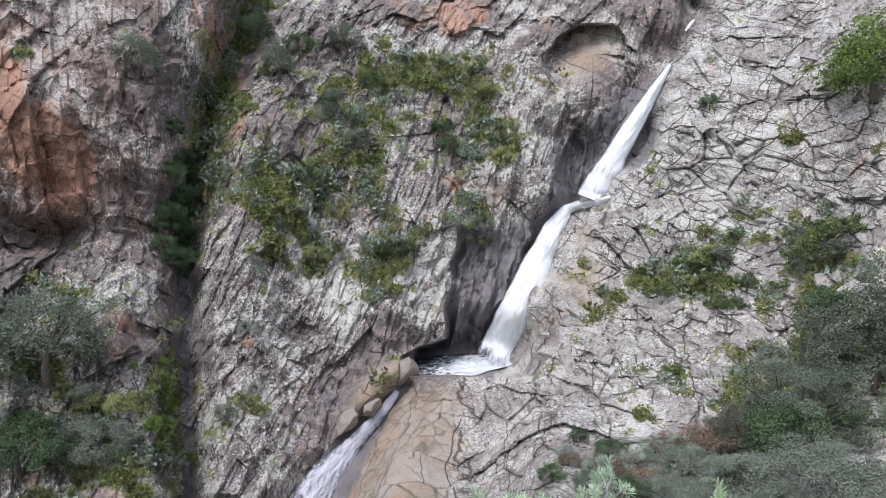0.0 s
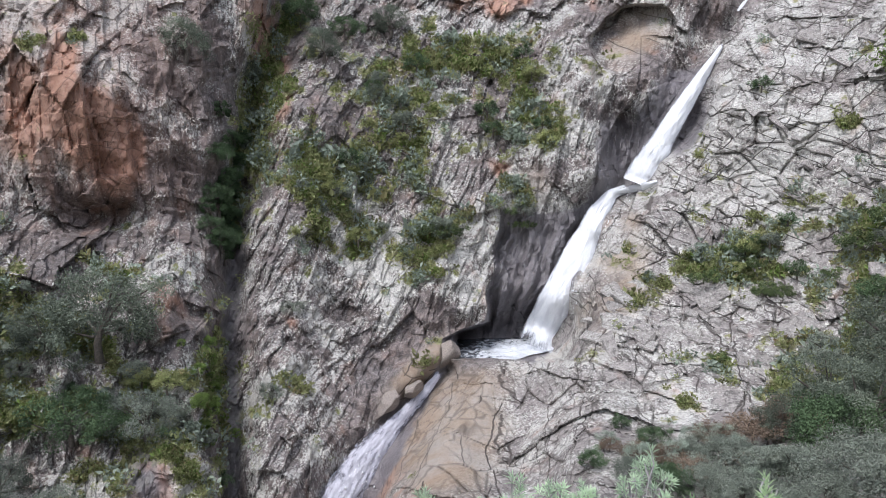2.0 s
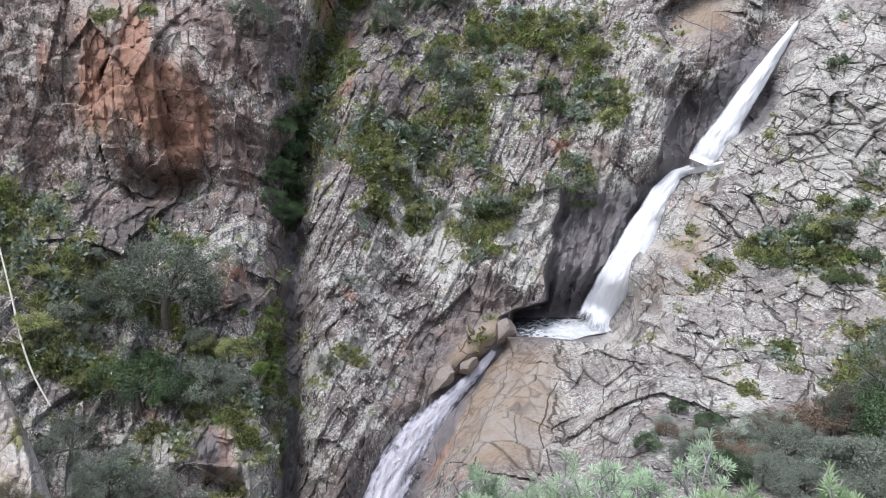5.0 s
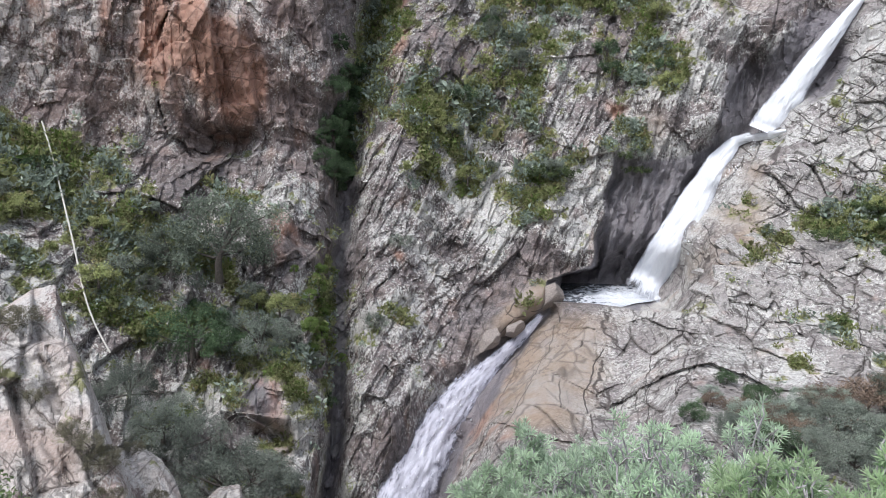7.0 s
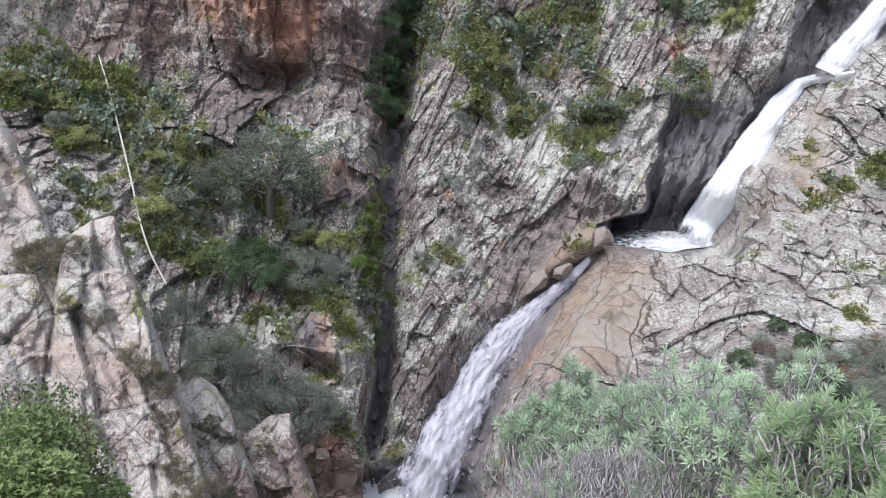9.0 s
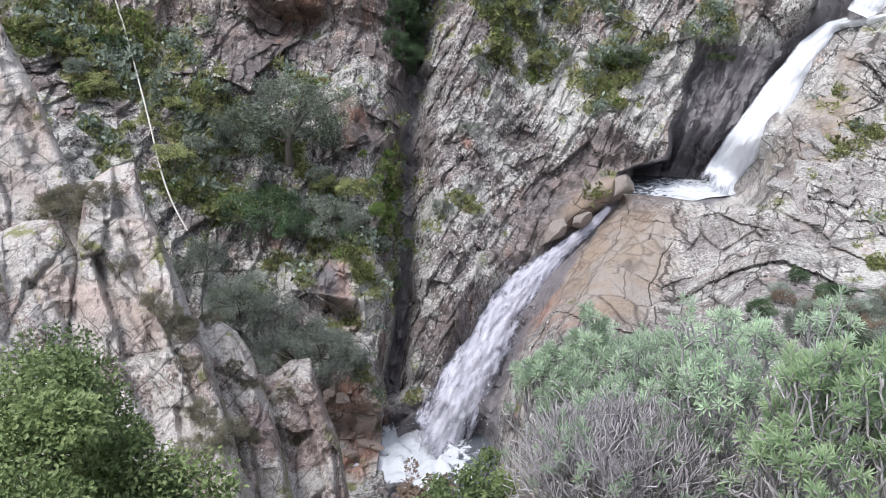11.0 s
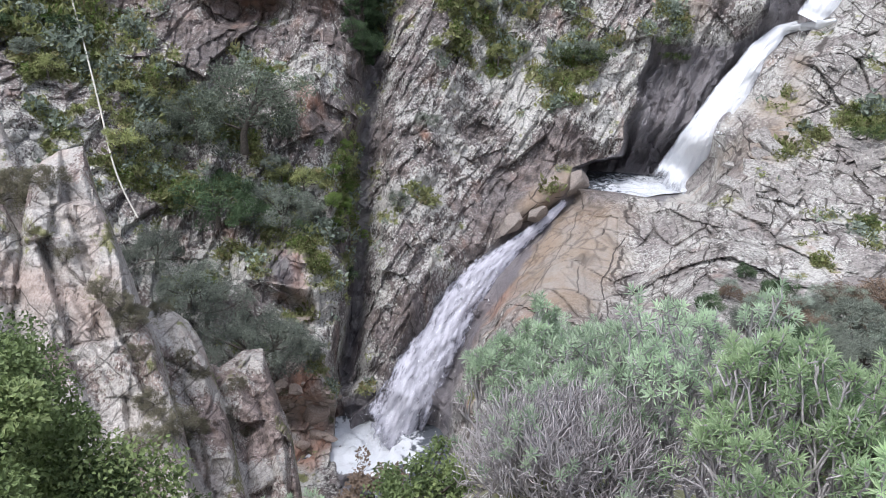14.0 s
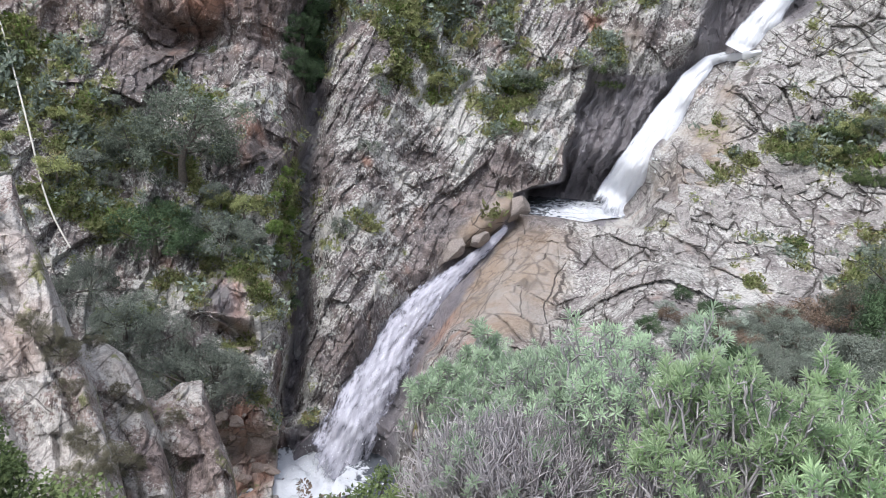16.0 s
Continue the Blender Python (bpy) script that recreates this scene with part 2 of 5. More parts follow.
def rock_relief(p, right, left):
    """Metres by which the rock stands proud at p; right: the blocky rocks right of the falls; left: the cliff left of the cleft."""
    out = 1.8 * fbm(p / 9.0, 3, 40) + 0.6 * fbm(p / 3.0, 3, 48) + 0.18 * fbm(p / 0.9, 3, 50)
    big, small = blocks(p, 3.2, 2.0, -18, 400), blocks(p, 1.1, 2.4, -20, 410)
    rbig, rsmall = blocks(p, 2.5, 1.6, 48, 420), blocks(p, 0.9, 1.6, 60, 430)
    huge, rhuge = blocks(p, 6.5, 2.0, -16, 440), blocks(p, 5.5, 1.3, 35, 450)
    b1, j1 = slabs(p, (0.92, -0.20, -0.20), 2.2, 0.5, 60, 0.12, big)
    b2, j2 = slabs(p, (0.92, -0.10, -0.25), 0.85, 0.5, 70, 0.09, small)
    x1, y1 = slabs(p, (0.30, 0.25, 0.90), 2.6, 0.8, 78, 0.12, small)
    a1, i1 = slabs(p, (0.90, -0.25, 0.10), 1.7, 0.6, 160, 0.12, big)
    a2, i2 = slabs(p, (0.88, 0.20, 0.18), 0.7, 0.6, 165, 0.09, small)
    c1, k1 = slabs(p, (0.28, -0.30, 0.92), 2.1, 0.8, 80, 0.14, rbig)
    c2, k2 = slabs(p, (0.80, 0.10, -0.62), 1.9, 0.8, 85, 0.14, rsmall)
    c3, k3 = slabs(p, (0.25, -0.2, 0.95), 0.8, 0.7, 90, 0.10, rsmall)
    b3, j3 = slabs(p, (0.95, -0.15, -0.22), 0.42, 0.5, 74, 0.06, small)
    mid_rock = 0.45 * b1 + 0.28 * b2 + 0.10 * b3 + 0.25 * x1 + 0.45 * fbm(p / 0.8, 4, 95) + 1.7 * huge[1] + 0.7 * huge[0] + 0.9 * big[1] + 0.3 * big[0] + 0.34 * small[1] + 0.25 * small[0]
    left_rock = 0.55 * a1 + 0.26 * a2 + 0.40 * x1 + 0.35 * fbm(p / 0.8, 4, 95) + 1.8 * huge[1] + 0.7 * huge[0] + 1.0 * big[1] + 0.3 * big[0] + 0.38 * small[1] + 0.25 * small[0]
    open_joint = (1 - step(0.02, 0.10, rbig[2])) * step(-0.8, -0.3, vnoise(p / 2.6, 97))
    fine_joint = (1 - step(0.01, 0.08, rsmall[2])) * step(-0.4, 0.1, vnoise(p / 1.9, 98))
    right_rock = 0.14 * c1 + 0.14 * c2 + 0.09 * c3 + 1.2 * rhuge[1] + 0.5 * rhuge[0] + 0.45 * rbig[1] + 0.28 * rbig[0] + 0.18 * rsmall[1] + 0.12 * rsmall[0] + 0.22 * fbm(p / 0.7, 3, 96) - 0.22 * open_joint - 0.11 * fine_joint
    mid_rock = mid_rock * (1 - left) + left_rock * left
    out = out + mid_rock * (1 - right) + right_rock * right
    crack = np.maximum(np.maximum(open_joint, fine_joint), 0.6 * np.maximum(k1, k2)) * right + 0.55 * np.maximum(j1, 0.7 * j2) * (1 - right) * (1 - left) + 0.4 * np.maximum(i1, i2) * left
    return out + 0.05 * fbm(p / 0.3, 2, 99), crack

# ---- materials ----


def material(name, rough=0.8):
    m = bpy.data.materials.new(name)
    m.use_nodes = True
    b = m.node_tree.nodes["Principled BSDF"]
    b.inputs["Roughness"].default_value = rough
    return m, b


def node(m, kind, at=None, **values):
    n = m.node_tree.nodes.new(kind)
    for key, value in values.items():
        put(n, key, value)
    return n


def put(n, key, value):
    if key == "operation":
        n.operation = value
    elif key == "blend":
        n.blend_type = value
    elif key == "data":
        n.data_type = value
    elif key == "feature":
        n.feature = value


def wire(m, a, b):
    m.node_tree.links.new(a, b)


def noise_tex(m, scale, detail=4.0, rough=0.6, stretch=None, warp=0.0):
    tc = node(m, "ShaderNodeTexCoord")
    n = node(m, "ShaderNodeTexNoise")
    n.inputs["Scale"].default_value, n.inputs["Detail"].default_value = scale, detail
    n.inputs["Roughness"].default_value, n.inputs["Distortion"].default_value = rough, warp
    if stretch:
        mp = node(m, "ShaderNodeMapping")
        mp.inputs["Rotation"].default_value = [radians(a) for a in stretch[0]]
        mp.inputs["Scale"].default_value = stretch[1]
        wire(m, tc.outputs["Object"], mp.inputs["Vector"])
        wire(m, mp.outputs["Vector"], n.inputs["Vector"])
    else:
        wire(m, tc.outputs["Object"], n.inputs["Vector"])
    return n.outputs["Fac"]


def ramp(m, fac, *stops):
    r = node(m, "ShaderNodeValToRGB")
    el = r.color_ramp.elements
    while len(el) < len(stops):
        el.new(0.5)
    for e, (pos, col) in zip(el, stops):
        e.position = pos
        e.color = (*col, 1) if len(col) == 3 else (col[0],) * 3 + (1,)
    wire(m, fac, r.inputs["Fac"])
    return r.outputs["Color"]


def mix(m, fac, a, b, blend="MIX"):
    n = node(m, "ShaderNodeMix")
    n.data_type, n.blend_type = "RGBA", blend
    for sock, v in ((n.inputs[0], fac), (n.inputs[6], a), (n.inputs[7], b)):
        if isinstance(v, (int, float)):
            sock.default_value = v
        elif isinstance(v, tuple):
            sock.default_value = (*v, 1)
        else:
            wire(m, v, sock)
    return n.outputs[2]


def calc(m, op, a, b=0.0, clamp=False):
    n = node(m, "ShaderNodeMath", operation=op)
    n.use_clamp = clamp
    for sock, v in zip(n.inputs, (a, b)):
        if isinstance(v, (int, float)):
            sock.default_value = v
        else:
            wire(m, v, sock)
    return n.outputs[0]


def channels(m, name):
    a = node(m, "ShaderNodeAttribute")
    a.attribute_name = name
    s = node(m, "ShaderNodeSeparateColor")
    wire(m, a.outputs["Color"], s.inputs["Color"])
    return s.outputs


def bump(m, b, height, dist, strength=0.8):
    n = node(m, "ShaderNodeBump")
    n.inputs["Strength"].default_value, n.inputs["Distance"].default_value = strength, dist
    wire(m, height, n.inputs["Height"])
    wire(m, n.outputs["Normal"], b.inputs["Normal"])


def joint_set(m, normal, size, width, blocks_per_m):
    """1 along broken parallel joints across one direction, which stop and jump from block to block."""
    tc, v, dot = node(m, "ShaderNodeTexCoord"), node(m, "ShaderNodeTexVoronoi"), node(m, "ShaderNodeVectorMath")
    v.inputs["Scale"].default_value = blocks_per_m
    wire(m, tc.outputs["Object"], v.inputs["Vector"])
    dot.operation = "DOT_PRODUCT"
    wire(m, tc.outputs["Object"], dot.inputs[0])
    dot.inputs[1].default_value = Vector(normal).normalized() / size
    sep = node(m, "ShaderNodeSeparateColor")
    wire(m, v.outputs["Color"], sep.inputs["Color"])
    t = calc(m, "ADD", dot.outputs["Value"], calc(m, "MULTIPLY", sep.outputs[0], 5.0))
    t = calc(m, "ADD", t, calc(m, "MULTIPLY", noise_tex(m, 0.5 / size, 3, 0.55), 0.45))
    near = calc(m, "ABSOLUTE", calc(m, "SUBTRACT", calc(m, "FRACT", t), 0.5))
    line = ramp(m, near, (0.0, (0.9,)), (width * 0.8, (0.75,)), (width * 1.5, (0.0,)))
    return calc(m, "MULTIPLY", line, ramp(m, sep.outputs[1], (0.25, (0.0,)), (0.45, (1.0,))))


def rock_material(name, grain=1.0, tone=(1.0, 1.0, 1.0), crust=0.65):
    """Foliated granite: grey-mauve, with pale and black lichen, ochre breaks, moss, and wet streaks."""
    m, b = material(name, 0.85)
    c1, c2 = channels(m, "cover"), channels(m, "patina")
    cov = node(m, "ShaderNodeAttribute")
    cov.attribute_name = "cover"
    washed = calc(m, "MULTIPLY", calc(m, "SUBTRACT", cov.outputs["Alpha"], 0.5), 2.0, True)
    big = noise_tex(m, 0.35 * grain, 5, 0.65)
    fine = noise_tex(m, 2.6 * grain, 6, 0.7)
    streak = noise_tex(m, 1.5 * grain, 6, 0.7, ((0, -14, 0), (2.6, 2.6, 0.5)))
    grit = noise_tex(m, 14 * grain, 4, 0.75)
    t = lambda c: tuple(v * k for v, k in zip(c, tone))
    col = ramp(m, streak, (0.34, t((0.11, 0.099, 0.098))), (0.50, t((0.19, 0.169, 0.165))), (0.66, t((0.30, 0.27, 0.26))))
    col = mix(m, ramp(m, big, (0.45, (0.0,)), (0.62, (0.5,))), col, t((0.31, 0.25, 0.23)))
    weather = ramp(m, noise_tex(m, 0.7 * grain, 5, 0.7, ((0, -16, 0), (1.5, 1.5, 0.7))), (0.47, (0.0,)), (0.60, (0.75,)))
    col = mix(m, weather, col, t((0.105, 0.082, 0.072)))
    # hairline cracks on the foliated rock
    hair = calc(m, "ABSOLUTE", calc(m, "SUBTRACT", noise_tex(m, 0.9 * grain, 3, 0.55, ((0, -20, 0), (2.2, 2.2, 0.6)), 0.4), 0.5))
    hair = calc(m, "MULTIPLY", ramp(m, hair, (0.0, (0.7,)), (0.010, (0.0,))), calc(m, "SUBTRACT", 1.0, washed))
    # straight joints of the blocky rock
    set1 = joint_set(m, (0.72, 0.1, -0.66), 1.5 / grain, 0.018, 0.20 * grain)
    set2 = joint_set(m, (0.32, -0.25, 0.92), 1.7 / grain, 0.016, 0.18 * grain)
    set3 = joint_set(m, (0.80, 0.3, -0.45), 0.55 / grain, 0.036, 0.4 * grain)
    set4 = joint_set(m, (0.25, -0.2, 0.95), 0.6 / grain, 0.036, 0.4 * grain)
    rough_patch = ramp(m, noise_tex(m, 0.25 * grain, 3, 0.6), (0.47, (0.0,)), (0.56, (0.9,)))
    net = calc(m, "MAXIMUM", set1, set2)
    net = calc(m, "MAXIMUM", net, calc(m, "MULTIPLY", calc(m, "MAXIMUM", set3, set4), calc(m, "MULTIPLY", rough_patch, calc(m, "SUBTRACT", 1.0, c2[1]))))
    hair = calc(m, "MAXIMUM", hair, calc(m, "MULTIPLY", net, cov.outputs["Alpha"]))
    # bleached faces of the blocky rock, with mauve and buff patches
    ash = calc(m, "MULTIPLY", washed, calc(m, "SUBTRACT", 1.0, c2[1]))
    bleached = mix(m, ramp(m, big, (0.40, (0.0,)), (0.60, (1.0,))), mix(m, fine, t((0.20, 0.18, 0.172)), t((0.37, 0.34, 0.325))), mix(m, fine, t((0.265, 0.251, 0.235)), t((0.46, 0.44, 0.415))))
    col = mix(m, calc(m, "MULTIPLY", ash, 0.8), col, bleached)
    # black lichen, then pale lichen in speckled sheets
    black = calc(m, "MULTIPLY", ramp(m, noise_tex(m, 2.2 * grain, 6, 0.75), (0.52, (0.0,)), (0.57, (1.0,))), crust)
    col = mix(m, black, col, (0.07, 0.065, 0.063))
    amount = calc(m, "MULTIPLY", calc(m, "SUBTRACT", c2[0], 0.5), 0.42)
    sheet = calc(m, "ADD", noise_tex(m, 3.2 * grain, 7, 0.78, ((0, -12, 0), (1.7, 1.7, 0.8))), amount)
    sheet = ramp(m, sheet, (0.515, (0.0,)), (0.54, (0.92,)))
    speck = calc(m, "ADD", noise_tex(m, 6.5 * grain, 4, 0.7), amount)
    col = mix(m, ramp(m, speck, (0.53, (0.0,)), (0.555, (0.92,))), col, mix(m, big, (0.56, 0.55, 0.53), (0.60, 0.61, 0.54)))
    col = mix(m, sheet, col, mix(m, grit, (0.34, 0.335, 0.31), (0.66, 0.65, 0.62)))
    salt = ramp(m, noise_tex(m, 9 * grain, 3, 0.65), (0.38, (0.74,)), (0.62, (1.22,)))
    col = mix(m, 0.9, col, salt, "MULTIPLY")
    # ochre breaks and tan water-washed rock
    ochre = mix(m, fine, (0.30, 0.135, 0.085), (0.50, 0.31, 0.225))
    col = mix(m, calc(m, "MULTIPLY", c1[0], 0.88), col, ochre)
    tan = mix(m, streak, (0.21, 0.145, 0.09), (0.39, 0.315, 0.245))
    tan = mix(m, ramp(m, big, (0.44, (0.0,)), (0.60, (0.8,))), tan, (0.35, 0.315, 0.285))
    col = mix(m, calc(m, "MULTIPLY", c2[1], 0.85), col, tan)
    # moss, dead grass and soil in the hollows
    moss = mix(m, noise_tex(m, 0.8, 4, 0.6), (0.15, 0.115, 0.08), (0.22, 0.24, 0.10))
    moss = mix(m, grit, moss, (0.29, 0.30, 0.14))
    mossy = ramp(m, calc(m, "ADD", c1[1], calc(m, "MULTIPLY", calc(m, "SUBTRACT", fine, 0.5), 1.1)), (0.44, (0.0,)), (0.56, (1.0,)))
    col = mix(m, mossy, col, moss)
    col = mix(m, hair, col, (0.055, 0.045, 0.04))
    # dirt in the joints, with the joints' shade put into the same dark colour
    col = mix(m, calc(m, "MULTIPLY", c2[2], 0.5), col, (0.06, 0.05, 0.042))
    # wet rock, and the shade of recesses painted in the same dark tone
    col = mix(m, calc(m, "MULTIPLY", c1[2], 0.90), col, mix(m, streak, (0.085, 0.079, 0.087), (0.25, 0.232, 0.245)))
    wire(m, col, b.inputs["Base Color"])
    wire(m, calc(m, "SUBTRACT", 0.88, calc(m, "MULTIPLY", c1[2], 0.45)), b.inputs["Roughness"])
    h = calc(m, "ADD", calc(m, "MULTIPLY", streak, 0.9), calc(m, "MULTIPLY", fine, 0.7))
    h = calc(m, "ADD", h, calc(m, "MULTIPLY", grit, 0.3))
    h = calc(m, "SUBTRACT", h, calc(m, "MULTIPLY", hair, 0.8))
    bump(m, b, h, 0.10 / grain, 0.8)
    return m


def leaf_material(name, dark, light, rough=0.72, sheen=0.25, odd=None):
    """Leaves that differ one from another, and let some light through."""
    m, b = material(name, rough)
    b.inputs["Specular IOR Level"].default_value = 0.3
    g = node(m, "ShaderNodeNewGeometry")
    o = node(m, "ShaderNodeObjectInfo")
    tone = node(m, "ShaderNodeAttribute")
    tone.attribute_name = "tone"
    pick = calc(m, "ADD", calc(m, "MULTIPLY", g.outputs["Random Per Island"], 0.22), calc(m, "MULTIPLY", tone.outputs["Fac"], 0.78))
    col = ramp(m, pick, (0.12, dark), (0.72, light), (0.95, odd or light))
    tint = calc(m, "ADD", 0.8, calc(m, "MULTIPLY", o.outputs["Random"], 0.4))
    col = mix(m, 1.0, col, tint, "MULTIPLY")
    wire(m, col, b.inputs["Base Color"])
    tr = node(m, "ShaderNodeBsdfTranslucent")
    wire(m, col, tr.inputs["Color"])
    ms = node(m, "ShaderNodeMixShader")
    ms.inputs["Fac"].default_value = sheen
    wire(m, b.outputs["BSDF"], ms.inputs[1])
    wire(m, tr.outputs["BSDF"], ms.inputs[2])
    wire(m, ms.outputs["Shader"], m.node_tree.nodes["Material Output"].inputs["Surface"])
    return m


def bark_material(name, dark, light):
    m, b = material(name, 0.9)
    n = noise_tex(m, 14, 5, 0.7)
    wire(m, ramp(m, n, (0.3, dark), (0.7, light)), b.inputs["Base Color"])
    bump(m, b, n, 0.02)
    return m


def foam_material(name, cover=0.5, sharp=0.12, blue=(0.66, 0.69, 0.73), thin=(0.56, 0.59, 0.64)):
    """White water: streaks of foam along the fall, thin between them."""
    m, b = material(name, 0.7)
    uv = node(m, "ShaderNodeAttribute")
    uv.attribute_name = "flow"
    n1, n2 = node(m, "ShaderNodeTexNoise"), node(m, "ShaderNodeTexNoise")
    for n, scale in ((n1, 1.1), (n2, 3.6)):
        n.inputs["Scale"].default_value, n.inputs["Detail"].default_value, n.inputs["Roughness"].default_value = scale, 6, 0.72
        wire(m, uv.outputs["Vector"], n.inputs["Vector"])
    w = calc(m, "ADD", calc(m, "MULTIPLY", n1.outputs["Fac"], 0.6), calc(m, "MULTIPLY", n2.outputs["Fac"], 0.4))
    dens = node(m, "ShaderNodeAttribute")
    dens.attribute_name = "foam"
    w2 = calc(m, "ADD", w, calc(m, "SUBTRACT", dens.outputs["Fac"], 0.5))
    alpha = ramp(m, w2, (cover - sharp, (0.0,)), (cover + sharp, (1.0,)))
    col = ramp(m, w2, (cover - 0.05, thin), (cover + 0.16, blue), (cover + 0.36, (0.80, 0.82, 0.84)))
    wire(m, col, b.inputs["Base Color"])
    bump(m, b, w, 0.05, 0.7)
    clear = node(m, "ShaderNodeBsdfTransparent")
    ms = node(m, "ShaderNodeMixShader")
    wire(m, alpha, ms.inputs["Fac"])
    wire(m, clear.outputs["BSDF"], ms.inputs[1])
    wire(m, b.outputs["BSDF"], ms.inputs[2])
    wire(m, ms.outputs["Shader"], m.node_tree.nodes["Material Output"].inputs["Surface"])
    return m


def pool_material(name):
    m, b = material(name, 0.22)
    n = noise_tex(m, 2.4, 4, 0.6)
    foam = ramp(m, n, (0.50, (0.0,)), (0.60, (1.0,)))
    fl = node(m, "ShaderNodeAttribute")
    fl.attribute_name = "foam"
    f = calc(m, "ADD", n, calc(m, "SUBTRACT", fl.outputs["Fac"], 0.5))
    f = ramp(m, f, (0.50, (0.0,)), (0.62, (1.0,)))
    wire(m, mix(m, f, (0.10, 0.112, 0.128), (0.70, 0.73, 0.77)), b.inputs["Base Color"])
    bump(m, b, noise_tex(m, 3.0, 4, 0.6), 0.12, 0.6)
    return m


ROCK = rock_material("foliated_granite")
FIN_ROCK = rock_material("lichen_granite_crag", 1.6, (1.36, 1.30, 1.27), 0.85)
GROUND = rock_material("hillside_soil_and_rock", 1.5)
OAK_LEAF = leaf_material("holm_oak_leaves", (0.05, 0.064, 0.05), (0.23, 0.27, 0.205))
GREY_LEAF = leaf_material("grey_olive_leaves", (0.08, 0.095, 0.08), (0.28, 0.315, 0.26))
DARK_LEAF = leaf_material("mastic_leaves", (0.028, 0.05, 0.026), (0.13, 0.20, 0.10))
FRESH_LEAF = leaf_material("bright_fern_leaves", (0.09, 0.14, 0.035), (0.25, 0.35, 0.10), 0.5, 0.35)
NEAR_LEAF = leaf_material("mastic_near_leaves", (0.034, 0.058, 0.024), (0.17, 0.225, 0.09), 0.5, 0.25, (0.25, 0.30, 0.13))
SPURGE_LEAF = leaf_material("spurge_leaves", (0.33, 0.42, 0.30), (0.60, 0.72, 0.53), 0.55, 0.4)
SPURGE_FRESH = leaf_material("fresh_spurge_leaves", (0.38, 0.52, 0.31), (0.65, 0.80, 0.50), 0.5, 0.5)
HEATH = leaf_material("heath_tufts", (0.19, 0.195, 0.095), (0.48, 0.53, 0.25), 0.7, 0.5, (0.40, 0.32, 0.19))
GREY_HEATH = leaf_material("lavender_grey_tufts", (0.20, 0.24, 0.20), (0.44, 0.51, 0.42), 0.7, 0.25)
DRY_HEATH = leaf_material("dry_heath", (0.10, 0.092, 0.07), (0.26, 0.245, 0.17), 0.75, 0.25)
RUST_LEAF = leaf_material("withered_leaves", (0.15, 0.115, 0.09), (0.29, 0.22, 0.165), 0.7, 0.25)
BARK = bark_material("oak_bark", (0.05, 0.042, 0.035), (0.16, 0.14, 0.12))
GREY_STEM = bark_material("spurge_stems", (0.31, 0.285, 0.29), (0.58, 0.55, 0.555))
FOAM = foam_material("white_water")
THIN_FOAM = foam_material("torn_white_water", 0.54, 0.07, (0.56, 0.56, 0.62), (0.32, 0.32, 0.38))
POOL = pool_material("pool_water")

# ---- meshes ----


def mesh_of(name, verts, faces, mat, smooth=True, attrs=()):
    """A mesh from arrays; faces: n x 3 or n x 4; attrs: (name, kind, values) a vertex."""
    me = bpy.data.meshes.new(name)
    verts, faces = np.asarray(verts, np.float32), np.asarray(faces, np.int32)
    k = faces.shape[1]
    me.vertices.add(len(verts))
    me.vertices.foreach_set("co", verts.ravel())
    me.loops.add(faces.size)
    me.loops.foreach_set("vertex_index", faces.ravel())
    me.polygons.add(len(faces))
    me.polygons.foreach_set("loop_start", np.arange(len(faces), dtype=np.int32) * k)
    me.polygons.foreach_set("use_smooth", np.full(len(faces), smooth))
    for key, kind, values in attrs:
        a = me.attributes.new(key, kind, "POINT")
        values = np.asarray(values, np.float32)
        a.data.foreach_set({"FLOAT_COLOR": "color", "FLOAT_VECTOR": "vector", "FLOAT": "value"}[kind], values.ravel())
    me.update(calc_edges=True)
    me.validate()
    me.materials.append(mat)
    return me


def grid_faces(nv, nu, flip=False):
    i = np.arange((nv - 1) * nu).reshape(nv - 1, nu)[:, :-1].ravel()
    f = np.stack([i, i + 1, i + nu + 1, i + nu], -1)
    return f[:, ::-1] if flip else f


def part(name, me, parent, label=""):
    ob = new(name, me)
    ob.parent = parent
    return tagged(ob, label)


def thing(name, label, category, at=(0, 0, 0), group="", kind=""):
    ob = new(name)
    ob.location = at
    ob.empty_display_size = 0.2
    return tagged(ob, label, category, group, kind)


def rgba(r, g, b, a=0.0):
    return np.stack([np.clip(r, 0, 1), np.clip(g, 0, 1), np.clip(b, 0, 1), np.clip(a + np.zeros_like(r), 0, 1)], -1)


# ---- the gorge walls ----
FINE = 0.09 if DETAIL else 0.3
AZ = np.concatenate([np.arange(-58, -47, 0.3), np.arange(-47, 33.5, FINE), np.arange(33.5, 50.01, 0.3)])
EL = np.concatenate([np.arange(-45, -35.5, 0.3), np.arange(-35.5, 15.5, FINE), np.arange(15.5, 22.01, 0.3)])


